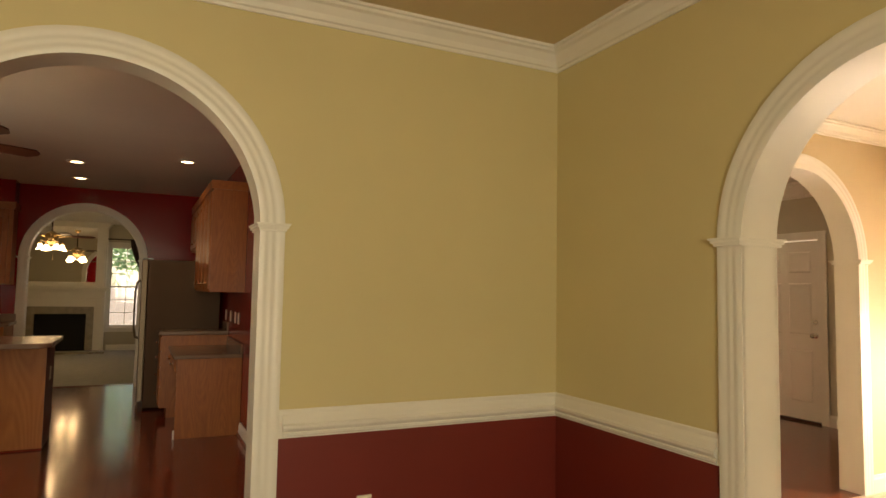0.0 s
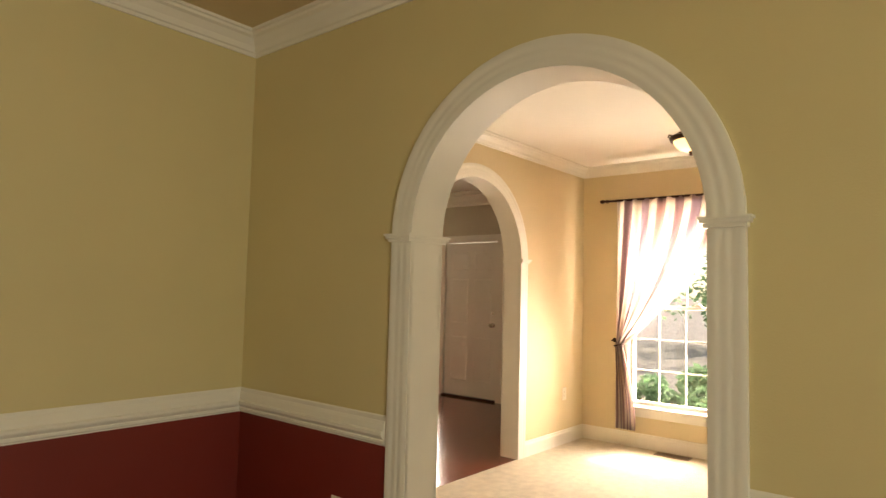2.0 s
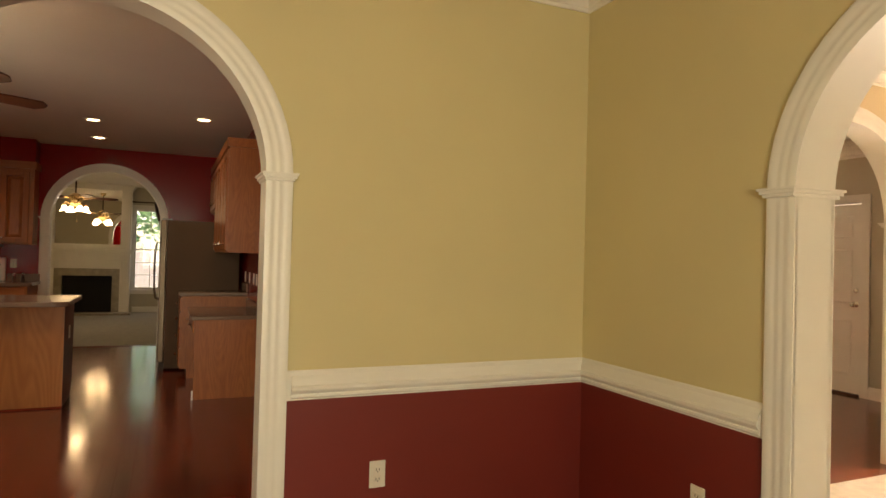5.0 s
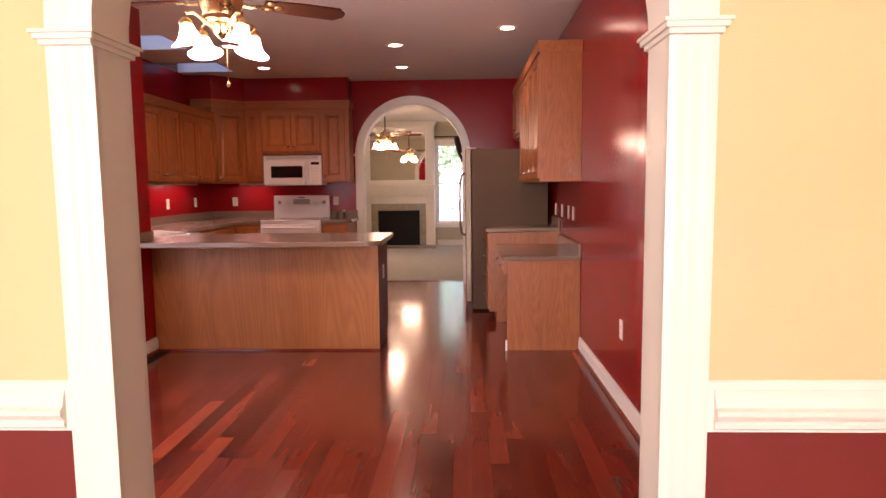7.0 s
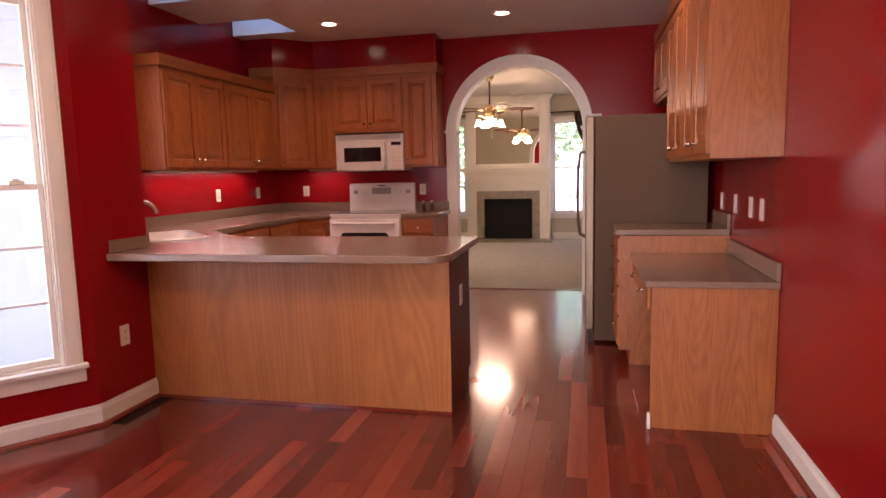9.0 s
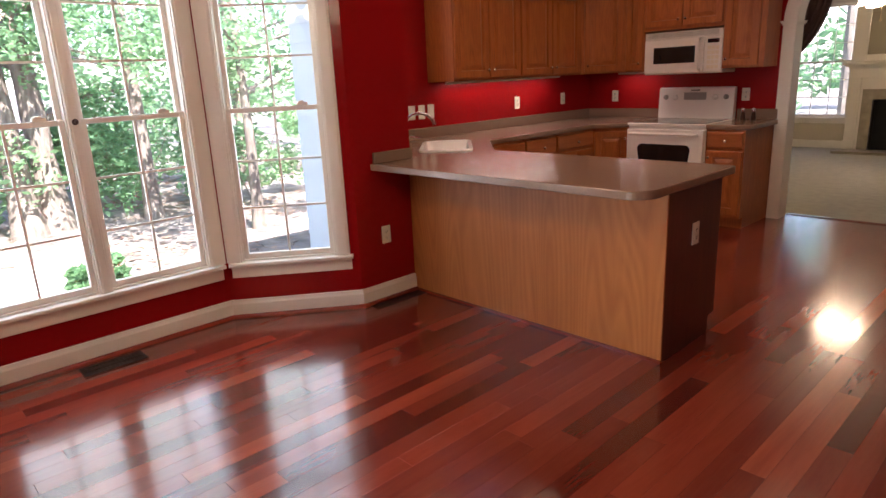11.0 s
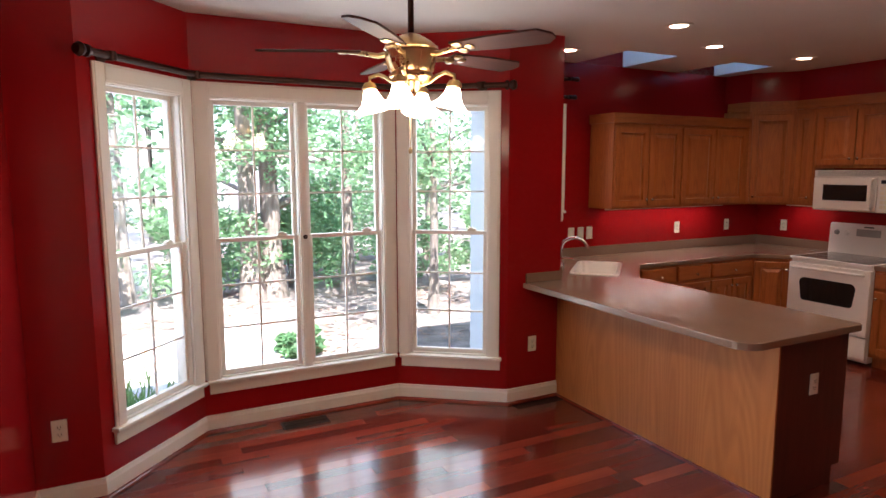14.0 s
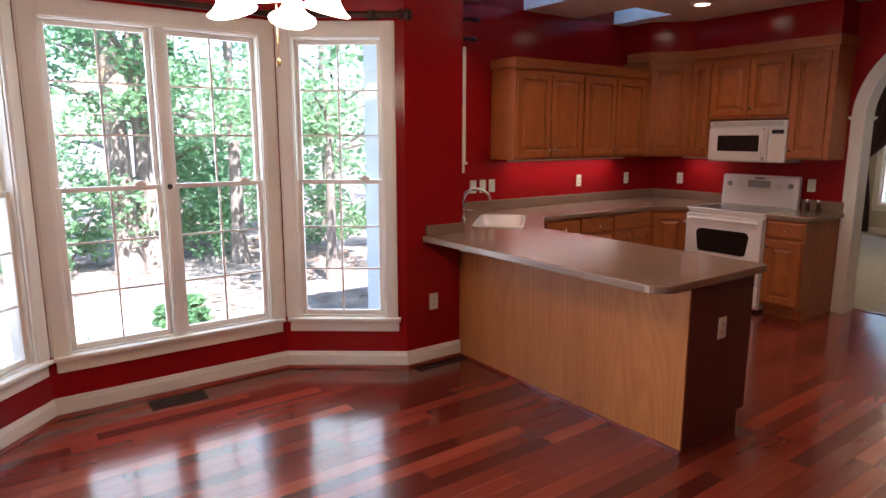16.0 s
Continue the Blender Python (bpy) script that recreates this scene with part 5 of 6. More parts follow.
def fan(m, label, turn, ceil, blade_mat, metal, watts, blade_r=0.72, arms=4, shade_r=0.185, drop=0.0):
    """A ceiling fan with five blades and a kit of bell shades; its origin at the middle of the blades."""
    root = thing("ceiling_fan", label, "ceiling fan", m)
    bm = bmesh.new()
    lathe(bm, [(0, ceil), (0.07, ceil), (0.068, ceil - 0.02), (0.045, ceil - 0.06), (0.018, ceil - 0.07), (0, ceil - 0.07)], 20)
    part("canopy", bm, metal, root, smooth=True)
    bm = bmesh.new()
    lathe(bm, [(0.013, ceil - 0.07), (0.013, 0.06), (0.03, 0.055), (0.03, 0.04)], 12)
    part("downrod", bm, BRONZE, root, smooth=True)
    bm = bmesh.new()
    lathe(bm, [(0.02, 0.075), (0.045, 0.066), (0.085, 0.042), (0.112, 0.020), (0.116, 0.010), (0.110, 0.006), (0.104, 0.002), (0.110, -0.002), (0.110, -0.012), (0.106, -0.030), (0.097, -0.058), (0.090, -0.080), (0.086, -0.084), (0.086, -0.090), (0.093, -0.094), (0.093, -0.106), (0.084, -0.112), (0.080, -0.120), (0.060, -0.126), (0, -0.126)], 28)
    hub = part("motor_housing", bm, metal, root, smooth=True)
    for i in range(10):
        a = 2 * math.pi * i / 10
        bm = bmesh.new()
        tube(bm, [(0.109 * math.cos(a), 0.109 * math.sin(a), -0.010), (0.099 * math.cos(a), 0.099 * math.sin(a), -0.052), (0.090 * math.cos(a), 0.090 * math.sin(a), -0.080)], 0.005, 6)
        part("rib", bm, metal, hub, smooth=True)
    for i in range(5):
        b = thing_blade(root, turn + 72 * i, blade_r, blade_mat, metal)
    bm = bmesh.new()
    lathe(bm, [(0, -0.13), (0.075, -0.13), (0.078, -0.145), (0.06, -0.155), (0.045, -0.18), (0.04, -0.205), (0.028, -0.22), (0.016, -0.235), (0, -0.24)], 20)
    kit = part("light_kit", bm, metal, root, m=pose(0, 0, 0.050), smooth=True)
    for i in range(arms):
        a = radians(turn + 20 + 360 / arms * i)
        c, s = math.cos(a), math.sin(a)
        bm = bmesh.new()
        tube(bm, [(0.04 * c, 0.04 * s, -0.19), (0.08 * c, 0.08 * s, -0.175), (0.115 * c, 0.115 * s, -0.15), (0.145 * c, 0.145 * s, -0.138), (shade_r * c, shade_r * s, -0.15), (shade_r * c, shade_r * s, -0.175)], 0.008, 8)
        lathe(bm, [(0, -0.168), (0.020, -0.172), (0.030, -0.185), (0.034, -0.198), (0.028, -0.205), (0, -0.205)], 14, pose(shade_r * c, shade_r * s, 0))
        part("arm", bm, metal, kit, smooth=True)
        bm = bmesh.new()
        tilt = pose(shade_r * c, shade_r * s, -0.200) @ Matrix.Rotation(radians(14), 4, Vector((-s, c, 0)))
        bell(bm, tilt @ Matrix.Diagonal((1, 1, 0.76, 1)), 1.02)
        sh = part("shade", bm, SHADE, kit, "lit frosted glass bell shade", smooth=True)
        sh.visible_shadow = False
        lamp("fan_lamp", 'POINT', watts, m @ pose((shade_r + 0.015) * c, (shade_r + 0.015) * s, -0.25), WARM, radius=0.05)
    bm = bmesh.new()
    tube(bm, [(0.03, -0.02, -0.22), (0.03, -0.02, -0.40)], 0.0022, 6)
    lathe(bm, [(0, -0.40), (0.006, -0.40), (0.010, -0.412), (0.006, -0.424), (0, -0.425)], 10, pose(0.03, -0.02, 0))
    part("pull_chain", bm, metal, root, smooth=True)
    return root


def thing_blade(root, angle, r, blade_mat, metal):
    m = pose(0, 0, 0, 0, 0, angle) @ pose(0, 0, 0.0, -12, 0, 0)
    bm = bmesh.new()
    n = 10
    up, dn = [], []
    for i in range(n + 1):
        t = i / n
        x = 0.21 + (r - 0.21) * t
        w = 0.046 + 0.018 * min(1, t * 2.2)
        if t > 0.9:
            w *= math.sqrt(max(0.0, 1 - ((t - 0.9) / 0.1) ** 2)) * 0.7 + 0.3
        for sgn, lst in ((1, up), (-1, dn)):
            lst.append((bm.verts.new((x, sgn * w, 0.004)), bm.verts.new((x, sgn * w, -0.004))))
    for i in range(n):
        a, b, c, d = up[i], up[i + 1], dn[i], dn[i + 1]
        bm.faces.new((a[0], c[0], d[0], b[0]))
        bm.faces.new((a[1], b[1], d[1], c[1]))
        bm.faces.new((a[0], b[0], b[1], a[1]))
        bm.faces.new((c[0], c[1], d[1], d[0]))
    for k in (0, n):
        bm.faces.new((up[k][0], up[k][1], dn[k][1], dn[k][0]))
    bl = part("blade", bm, blade_mat, root, m=m)
    bm = bmesh.new()
    tube(bm, [(0.09, 0, -0.01), (0.14, 0, -0.018), (0.19, 0, -0.010), (0.23, 0, -0.007)], [0.014, 0.011, 0.010, 0.009], 8)
    for dx, dy in ((0.0, -0.03), (0.0, 0.03), (0.045, 0.0)):
        lathe(bm, [(0, -0.005), (0.020, -0.005), (0.022, -0.0085), (0.014, -0.012), (0, -0.0125)], 12, pose(0.24 + dx, dy, 0))
    part("blade_bracket", bm, metal, bl, smooth=True)
    return bl


fan(pose(-1.0, 4.375, 2.245), "antique brass ceiling fan with dark blades and lit shades", 31, H - 2.245, WALNUT, BRASS, 0.3, blade_r=0.64)
fan(pose(-1.2, 12.5, 2.24), "brass ceiling fan with walnut blades before the fireplace", 10, 2.725 - 2.24, WALNUT, BRASS, 1.2, blade_r=0.66)

# slim lamps under the wall cabinets
for m_, w in ((pose(-3.12, 8.15, UB - 0.003, 0, 0, 90), 1.6), (pose(-2.62, 9.56, UB - 0.003), 0.35)):
    u = thing("under_cabinet_light", "slim white lamp under the wall cabinets", "light", m_)
    bm = bmesh.new()
    box(bm, -w / 2, w / 2, -0.02, 0.02, -0.016, 0.0)
    bevel(bm, 0.004, 1)
    part("housing", bm, WHITE, u)
    lamp("under_cabinet_lamp", 'AREA', 0.5 * w, m_ @ pose(0, 0, -0.018), (1.0, 0.85, 0.7), size=(w * 0.95, 0.025))

# semi-flush lamp of the front room
fl = thing("ceiling_lamp", "bronze semi-flush ceiling lamp with an amber glass bowl", "ceiling lamp", pose(4.83, 1.22, HL))
bm = bmesh.new()
lathe(bm, [(0, 0), (0.065, 0), (0.06, -0.02), (0.02, -0.03), (0.012, -0.05), (0, -0.05)], 20)
part("canopy", bm, BRONZE, fl, smooth=True)
bm = bmesh.new()
for a in (0, 120, 240):
    c, s = math.cos(radians(a)), math.sin(radians(a))
    tube(bm, [(0.01 * c, 0.01 * s, -0.04), (0.06 * c, 0.06 * s, -0.08), (0.125 * c, 0.125 * s, -0.11), (0.15 * c, 0.15 * s, -0.105), (0.158 * c, 0.158 * s, -0.125)], 0.006, 6)
lathe(bm, [(0.120, -0.125), (0.135, -0.112), (0.150, -0.122), (0.140, -0.15), (0.118, -0.15), (0.120, -0.125)], 24)
part("holder", bm, BRONZE, fl, smooth=True)
bm = bmesh.new()
lathe(bm, [(0.122, -0.14), (0.115, -0.17), (0.085, -0.205), (0.04, -0.222), (0, -0.225)], 24)
part("bowl", bm, glow("amber_glass_lit", (1.0, 0.68, 0.30), 1.2, (0.85, 0.68, 0.42)), fl, "amber glass bowl", smooth=True)
bm = bmesh.new()
lathe(bm, [(0, -0.222), (0.018, -0.225), (0.012, -0.24), (0.016, -0.25), (0, -0.262)], 12)
part("finial", bm, BRONZE, fl, smooth=True)

# ---- curtain rods and curtains ----


def rod(name, pts, r, label, finials=True, brackets=()):
    root = thing(name, label, "curtain rod")
    bm = bmesh.new()
    tube(bm, pts, r, 10)
    part("pole", bm, BRONZE, root, smooth=True)
    if finials:
        for a, b in ((pts[0], pts[1]), (pts[-1], pts[-2])):
            d = (Vector(a) - Vector(b)).normalized()
            bm = bmesh.new()
            lathe(bm, [(0.0, -0.02), (r * 1.6, -0.02), (r * 1.7, 0.0), (r * 0.9, 0.006), (r * 1.5, 0.02), (r * 1.9, 0.038), (r * 1.3, 0.058), (0, 0.064)], 12, Matrix.Translation(a) @ d.to_track_quat('Z', 'Y').to_matrix().to_4x4())
            part("finial", bm, BRONZE, root, smooth=True)
    for p, q in brackets:
        bm = bmesh.new()
        tube(bm, [p, q], r * 0.8, 8)
        d = (Vector(q) - Vector(p)).normalized()
        lathe(bm, [(0, 0), (r * 2.0, 0), (r * 1.8, 0.008), (r, 0.012), (0, 0.012)], 12, Matrix.Translation(p) @ d.to_track_quat('Z', 'Y').to_matrix().to_4x4())
        lathe(bm, [(r * 1.4, -r * 1.2), (r * 1.6, 0), (r * 1.4, r * 1.2)], 12, Matrix.Translation(q))
        part("bracket", bm, BRONZE, root, smooth=True)
    return root


zr = 2.335
inn = [(-2.29, 5.70), (-2.765, 5.05), (-2.755, 3.71), (-2.13, 3.14)]
rod("bay_curtain_rod", [(x, y, zr) for x, y in inn], 0.019, "dark bronze curtain rod bent round the window bay", True,
    [((-2.455, 5.59, zr), (-2.405, 5.545, zr)), ((-2.838, 5.075, zr), (-2.765, 5.05, zr)), ((-2.829, 3.69, zr), (-2.755, 3.71, zr)), ((-2.30, 3.20, zr), (-2.255, 3.25, zr))])
for z, nm, x in ((2.555, "upper", -3.14), (2.40, "lower", -3.17)):
    rod("curtain_rod", [(x, 6.40, z), (x, 6.95, z)], 0.012, "dark bronze curtain rod over the sink window", True, [((XK + 0.001, 6.90, z), (x, 6.90, z))])
rod("curtain_rod", [(5.94, 2.38, 2.285), (5.94, 1.27, 2.285)], 0.010, "dark bronze curtain rod over the front window", True, [((XL - 0.001, 2.26, 2.285), (5.94, 2.26, 2.285)), ((XL - 0.001, 1.31, 2.285), (5.94, 1.31, 2.285))])


def drape(name, label, place, edge, top, width, tie, low, mat_, stripes, sgn=1, folds=9, depth=0.035):
    """A tied-back curtain: from a rod, drawn to a tie at one side, then falling. place(y, offset, z) puts it in the world."""
    nu, nv = 60, 36
    root = thing(name, label, "curtain")
    verts, faces, acr = [], [], []
    for j in range(nv + 1):
        t = j / nv
        if t < 0.72:
            q = t / 0.72
            z = top + (tie - top) * q
            spread = 1 - q ** 1.55
            w = 0.06 + (width - 0.06) * spread
            sag = 0.0
        else:
            q = (t - 0.72) / 0.28
            z = tie + (low - tie) * q
            w = 0.06 + 0.13 * math.sin(q * math.pi / 2)
        for i in range(nu + 1):
            s = i / nu
            dz = 0.0
            if t < 0.72:
                dz = -0.10 * s * math.sin(math.pi * q) + (0.02 * math.sin(s * 40))*q
            y = edge - sgn * s * w
            amp = depth * (0.45 + 0.55 * (1 - abs(2 * min(1, t / 0.72) - 1))) if t < 0.72 else depth * 0.8
            off = amp * math.sin(2 * math.pi * folds * s + 0.7 * math.sin(5 * t)) + 0.006 * math.sin(31 * s + 9 * t)
            verts.append(place(y, off, z + dz))
            acr.append(s * stripes)
    for j in range(nv):
        for i in range(nu):
            a = j * (nu + 1) + i
            faces.append((a, a + 1, a + nu + 2, a + nu + 1))
    me = bpy.data.meshes.new("cloth")
    me.from_pydata(verts, [], faces)
    at = me.attributes.new("across", 'FLOAT', 'POINT')
    at.data.foreach_set("value", acr)
    me.materials.append(mat_)
    for p in me.polygons:
        p.use_smooth = True
    ob = new("cloth", me)
    ob.parent = root
    sd = ob.modifiers.new("thickness", 'SOLIDIFY')
    sd.thickness = 0.0015
    bm = bmesh.new()
    c = Vector(place(edge - sgn * 0.03, 0, tie))
    ring = [c + Vector(place(edge - sgn * (0.03 + 0.045 * math.cos(a)), 0.055 * math.sin(a), tie + 0.012 * math.cos(a))) - c for a in [2 * math.pi * k / 16 for k in range(17)]]
    tube(bm, ring, 0.007, 6)
    part("tieback", bm, BRONZE, root, smooth=True)
    return root


drape("striped_curtain", "sheer striped curtain tied back beside the front window", lambda y, o, z: (5.94 + o, y, z), 2.27, 2.285, 0.94, 0.93, 0.17, STRIPE, 2.0)
for y_, nm_ in ((1.345, "empty bronze curtain holdback beside the front window"), (2.335, "bronze holdback gathering the striped curtain")):
    hb = thing("curtain_holdback", nm_, "holdback", pose(XL, y_, 0.965))
    bm = bmesh.new()
    lathe(bm, [(0, 0), (0.022, 0), (0.020, 0.008), (0.008, 0.012), (0.007, 0.03), (0, 0.03)], 12, pose(0, 0, 0, 0, -90, 0))
    part("rose", bm, BRONZE, hb, smooth=True)
    bm = bmesh.new()
    tube(bm, [(-0.028, 0, 0), (-0.07, 0.0, 0.0), (-0.10, -0.015, 0), (-0.108, -0.045, 0.0), (-0.095, -0.075, 0), (-0.06, -0.082, 0)], 0.006, 8)
    part("arm", bm, BRONZE, hb, smooth=True)
rod("curtain_rod", [(-0.62, 15.2, 2.40), (0.75, 15.2, 2.40)], 0.014, "dark curtain rod over the window beside the fireplace", True, [((-0.5, 15.299, 2.40), (-0.5, 15.2, 2.40)), ((0.65, 15.299, 2.40), (0.65, 15.2, 2.40))])
drape("dark_curtain", "dark brown curtain swept aside at the window", lambda x, o, z: (x, 15.2 + o, z), 0.70, 2.40, 0.72, 1.25, 0.05, DARKCLOTH, 1.0)
rod("curtain_rod", [(-3.25, 15.2, 2.40), (-2.02, 15.2, 2.40)], 0.014, "dark curtain rod over the far window", True, [((-3.15, 15.299, 2.40), (-3.15, 15.2, 2.40))])
drape("dark_curtain", "dark brown curtain swept aside at the far window", lambda x, o, z: (x, 15.2 + o, z), -3.2, 2.40, 0.75, 1.25, 0.05, DARKCLOTH, 1.0, sgn=-1)

# ---- fireplace ----
YB = 14.98
fp = thing("fireplace", "white fireplace with a mantel, taupe tile surround and black firebox", "fireplace")
CXF = -1.24
bm = bmesh.new()
for q in ((-2.03, -1.84), (-0.64, -0.45)):
    box(bm, *q, YB, YF - 0.002, 0.0, 2.722)
box(bm, -1.84, -0.64, YB, YF - 0.002, 1.40, 2.722)
box(bm, -1.84, -0.64, YB, YF - 0.002, 0.95, 1.40)
part("breast", bm, WHITE, fp)
bm = bmesh.new()
for i, (dz, o) in enumerate(((0.10, 0.02), (0.075, 0.035), (0.045, 0.06), (0.018, 0.075))):
    box(bm, -2.03 - o, -0.45 + o, YB - o, YF - 0.003, 2.722 - dz, 2.722 - (0.075, 0.045, 0.018, 0.001)[i])
part("crown_moulding", bm, WHITE, fp)
bm = bmesh.new()
for a, b in ((-1.84, -1.70), (-0.78, -0.64)):
    box(bm, a, b, YB - 0.004, YB + 0.10, 0.03, 0.80)
box(bm, -1.84, -0.64, YB - 0.004, YB + 0.10, 0.80, 0.95)
part("tile_surround", bm, TILE, fp, "taupe marble tile surround")
bm = bmesh.new()
box(bm, -1.70, -0.78, YB + 0.24, YB + 0.26, 0.0, 0.80)
box(bm, -1.72, -1.70, YB + 0.03, YB + 0.26, 0.0, 0.80)
box(bm, -0.78, -0.76, YB + 0.03, YB + 0.26, 0.0, 0.80)
box(bm, -1.70, -0.78, YB + 0.03, YB + 0.26, 0.79, 0.80)
part("firebox", bm, FIREBOX, fp, "soot black firebox")
for a, b in ((-2.03, -1.86), (-0.62, -0.45)):
    bm = bmesh.new()
    box(bm, a + 0.01, b - 0.01, YB - 0.03, YB - 0.001, 0.03, 1.12)
    box(bm, a + 0.04, b - 0.04, YB - 0.045, YB - 0.029, 0.22, 1.02)
    box(bm, a, b, YB - 0.045, YB - 0.001, 0.0, 0.18)
    bevel(bm, 0.004, 1)
    part("pilaster", bm, WHITE, fp)
bm = bmesh.new()
box(bm, -2.03, -0.45, YB - 0.035, YB - 0.001, 1.12, 1.26)
box(bm, -2.05, -0.43, YB - 0.07, YB - 0.001, 1.26, 1.29)
box(bm, -2.08, -0.40, YB - 0.12, YB - 0.001, 1.29, 1.315)
box(bm, -2.11, -0.37, YB - 0.18, YB - 0.001, 1.315, 1.36)
bevel(bm, 0.006, 2)
part("mantel_shelf", bm, WHITE, fp, "white moulded mantel shelf")
bm = bmesh.new()
for a, b, c, d in ((-2.0, -1.84, 1.37, 2.72), (-0.64, -0.48, 1.37, 2.72), (-1.84, -0.64, 2.60, 2.72), (-1.84, -0.64, 1.37, 1.46)):
    box(bm, a, b, YB - 0.03, YB - 0.001, c, d)
bevel(bm, 0.005, 1)
part("overmantel_frame", bm, WHITE, fp)
bm = bmesh.new()
sweep(bm, [(-0.45, YB), (-2.03, YB)], [(0, 2.74), (0.03, 2.74), (0.04, 2.77), (0.08, 2.82), (0.10, 2.84), (0, 2.84)])
part("cornice", bm, WHITE, fp)
bx("hearth", (-2.08, -0.40, 14.58, YB - 0.05, 0.005, 0.045), TILE, fp, "low taupe tile hearth", bev=0.004)
mi = thing("mirror", "large frameless mirror over the mantel", "mirror")
bx("glass", (-1.84, -0.64, YB - 0.014, YB - 0.002, 1.46, 2.60), MIRROR, mi)

# ---- outside ----
def leaves(name, mat_, clumps, per, size, seed, parent=None):
    """Many small leaves in clumps: (centre, radius)."""
    r = np.random.RandomState(seed)
    n = len(clumps) * per
    cs = np.repeat(np.array([c for c, _ in clumps], dtype=float), per, axis=0)
    rad = np.repeat(np.array([q for _, q in clumps], dtype=float), per)
    d = r.normal(size=(n, 3))
    d /= np.linalg.norm(d, axis=1)[:, None]
    p = cs + d * (rad * r.uniform(0.35, 1.0, n) ** 0.6)[:, None] * np.array([1, 1, 0.8])
    a = r.normal(size=(n, 3))
    a[:, 2] *= 0.45
    a /= np.linalg.norm(a, axis=1)[:, None]
    b = np.cross(a, r.normal(size=(n, 3)))
    b /= np.linalg.norm(b, axis=1)[:, None]
    s = size * r.uniform(0.6, 1.4, n)[:, None]
    quad = np.stack([p - a * s, p + b * s * 0.5, p + a * s, p - b * s * 0.5], axis=1).reshape(-1, 3)
    me = bpy.data.meshes.new(name)
    me.vertices.add(4 * n)
    me.vertices.foreach_set("co", quad.ravel())
    me.loops.add(4 * n)
    me.loops.foreach_set("vertex_index", np.arange(4 * n))
    me.polygons.add(n)
    me.polygons.foreach_set("loop_start", np.arange(0, 4 * n, 4))
    me.update()
    me.materials.append(mat_)
    ob = new(name, me)
    if parent is not None:
        ob.parent = parent
    return ob


def tree(x, y, h, r, label, seed, z0=-0.56, mat_=None, per=120, clumps=54, low=1.4, spread=2.2, size=0.052):
    q = random.Random(seed)
    root = thing("tree", label, "tree", pose(x, y, z0), "trees outside the bay")
    bm = bmesh.new()
    lean = q.uniform(-0.25, 0.25)
    spine = [(lean * t * t + 0.05 * math.sin(5 * t + seed), 0.2 * lean * t + 0.04 * math.cos(4 * t), h * t) for t in [i / 9 for i in range(10)]]
    tube(bm, spine, [r * (1.35 if i == 0 else 1 - 0.085 * i) for i in range(10)], 10)
    part("trunk", bm, BARK, root, smooth=True)
    cl = []
    for k in range(9):
        t = q.uniform(max(0.2, low / h), 0.95)
        b = Vector(spine[int(t * 9)])
        a = q.uniform(0, 2 * math.pi)
        ln = q.uniform(0.5, 1.0) * spread
        e = b + Vector((math.cos(a) * ln, math.sin(a) * ln, q.uniform(0.1, 0.9)))
        bm = bmesh.new()
        tube(bm, [b, (b + e) / 2 + Vector((0, 0, 0.15)), e], [r * 0.35, r * 0.22, r * 0.08], 6)
        part("limb", bm, BARK, root, smooth=True)
        for _ in range(clumps // 9):
            f = q.uniform(0.45, 1.15)
            cl.append(((b + (e - b) * f + Vector((q.uniform(-.5, .5), q.uniform(-.5, .5), q.uniform(-.35, .4))))[:], q.uniform(0.25, 0.6)))
    leaves("crown", mat_ or LEAF, cl, per, size, seed, root)
    return root


tree(-9.8, 5.22, 7.5, 0.19, "tall tree with pale bark and green leaves", 3, low=1.3, spread=2.4)
tree(-9.9, 5.62, 7.0, 0.21, "thick tree with pale bark and green leaves", 4, low=1.6)
tree(-9.5, 6.9, 7.0, 0.12, "leafy tree at the edge of the wood", 5, mat_=LEAF2, low=0.9, spread=2.6)
tree(-7.4, 7.6, 5.5, 0.08, "young leafy tree near the house", 6, mat_=LEAF2, low=0.9, spread=1.7)
tree(-10.5, 3.2, 7.5, 0.14, "leafy tree at the edge of the wood", 8, low=0.9, spread=2.6)
tree(-9.0, 1.6, 6.5, 0.12, "leafy tree at the edge of the wood", 9, mat_=LEAF2, low=1.0, spread=2.4)
tree(-12.0, 9.8, 8.0, 0.15, "leafy tree at the edge of the wood", 10, low=0.8, spread=3.0)
tree(-13.0, 5.8, 8.0, 0.16, "leafy tree at the edge of the wood", 11, low=0.8, spread=3.2)


def shrub(x, y, r, h, label, seed, mat_, per=130, size=0.06, z0=-0.56):
    q = random.Random(seed)
    root = thing("shrub", label, "shrub", pose(x, y, z0))
    bm = bmesh.new()
    for k in range(6):
        a = q.uniform(0, 6.28)
        tube(bm, [(0.03 * math.cos(a), 0.03 * math.sin(a), 0), (r * 0.5 * math.cos(a), r * 0.5 * math.sin(a), h * 0.7)], [0.015, 0.006], 5)
    part("stems", bm, BARK, root)
    cl = [((q.uniform(-r, r) * 0.8, q.uniform(-r, r) * 0.8, q.uniform(0.15, 1) * h), q.uniform(0.2, 0.38) * r) for _ in range(24)]
    leaves("foliage", mat_, cl, per, size, seed, root)
    return root


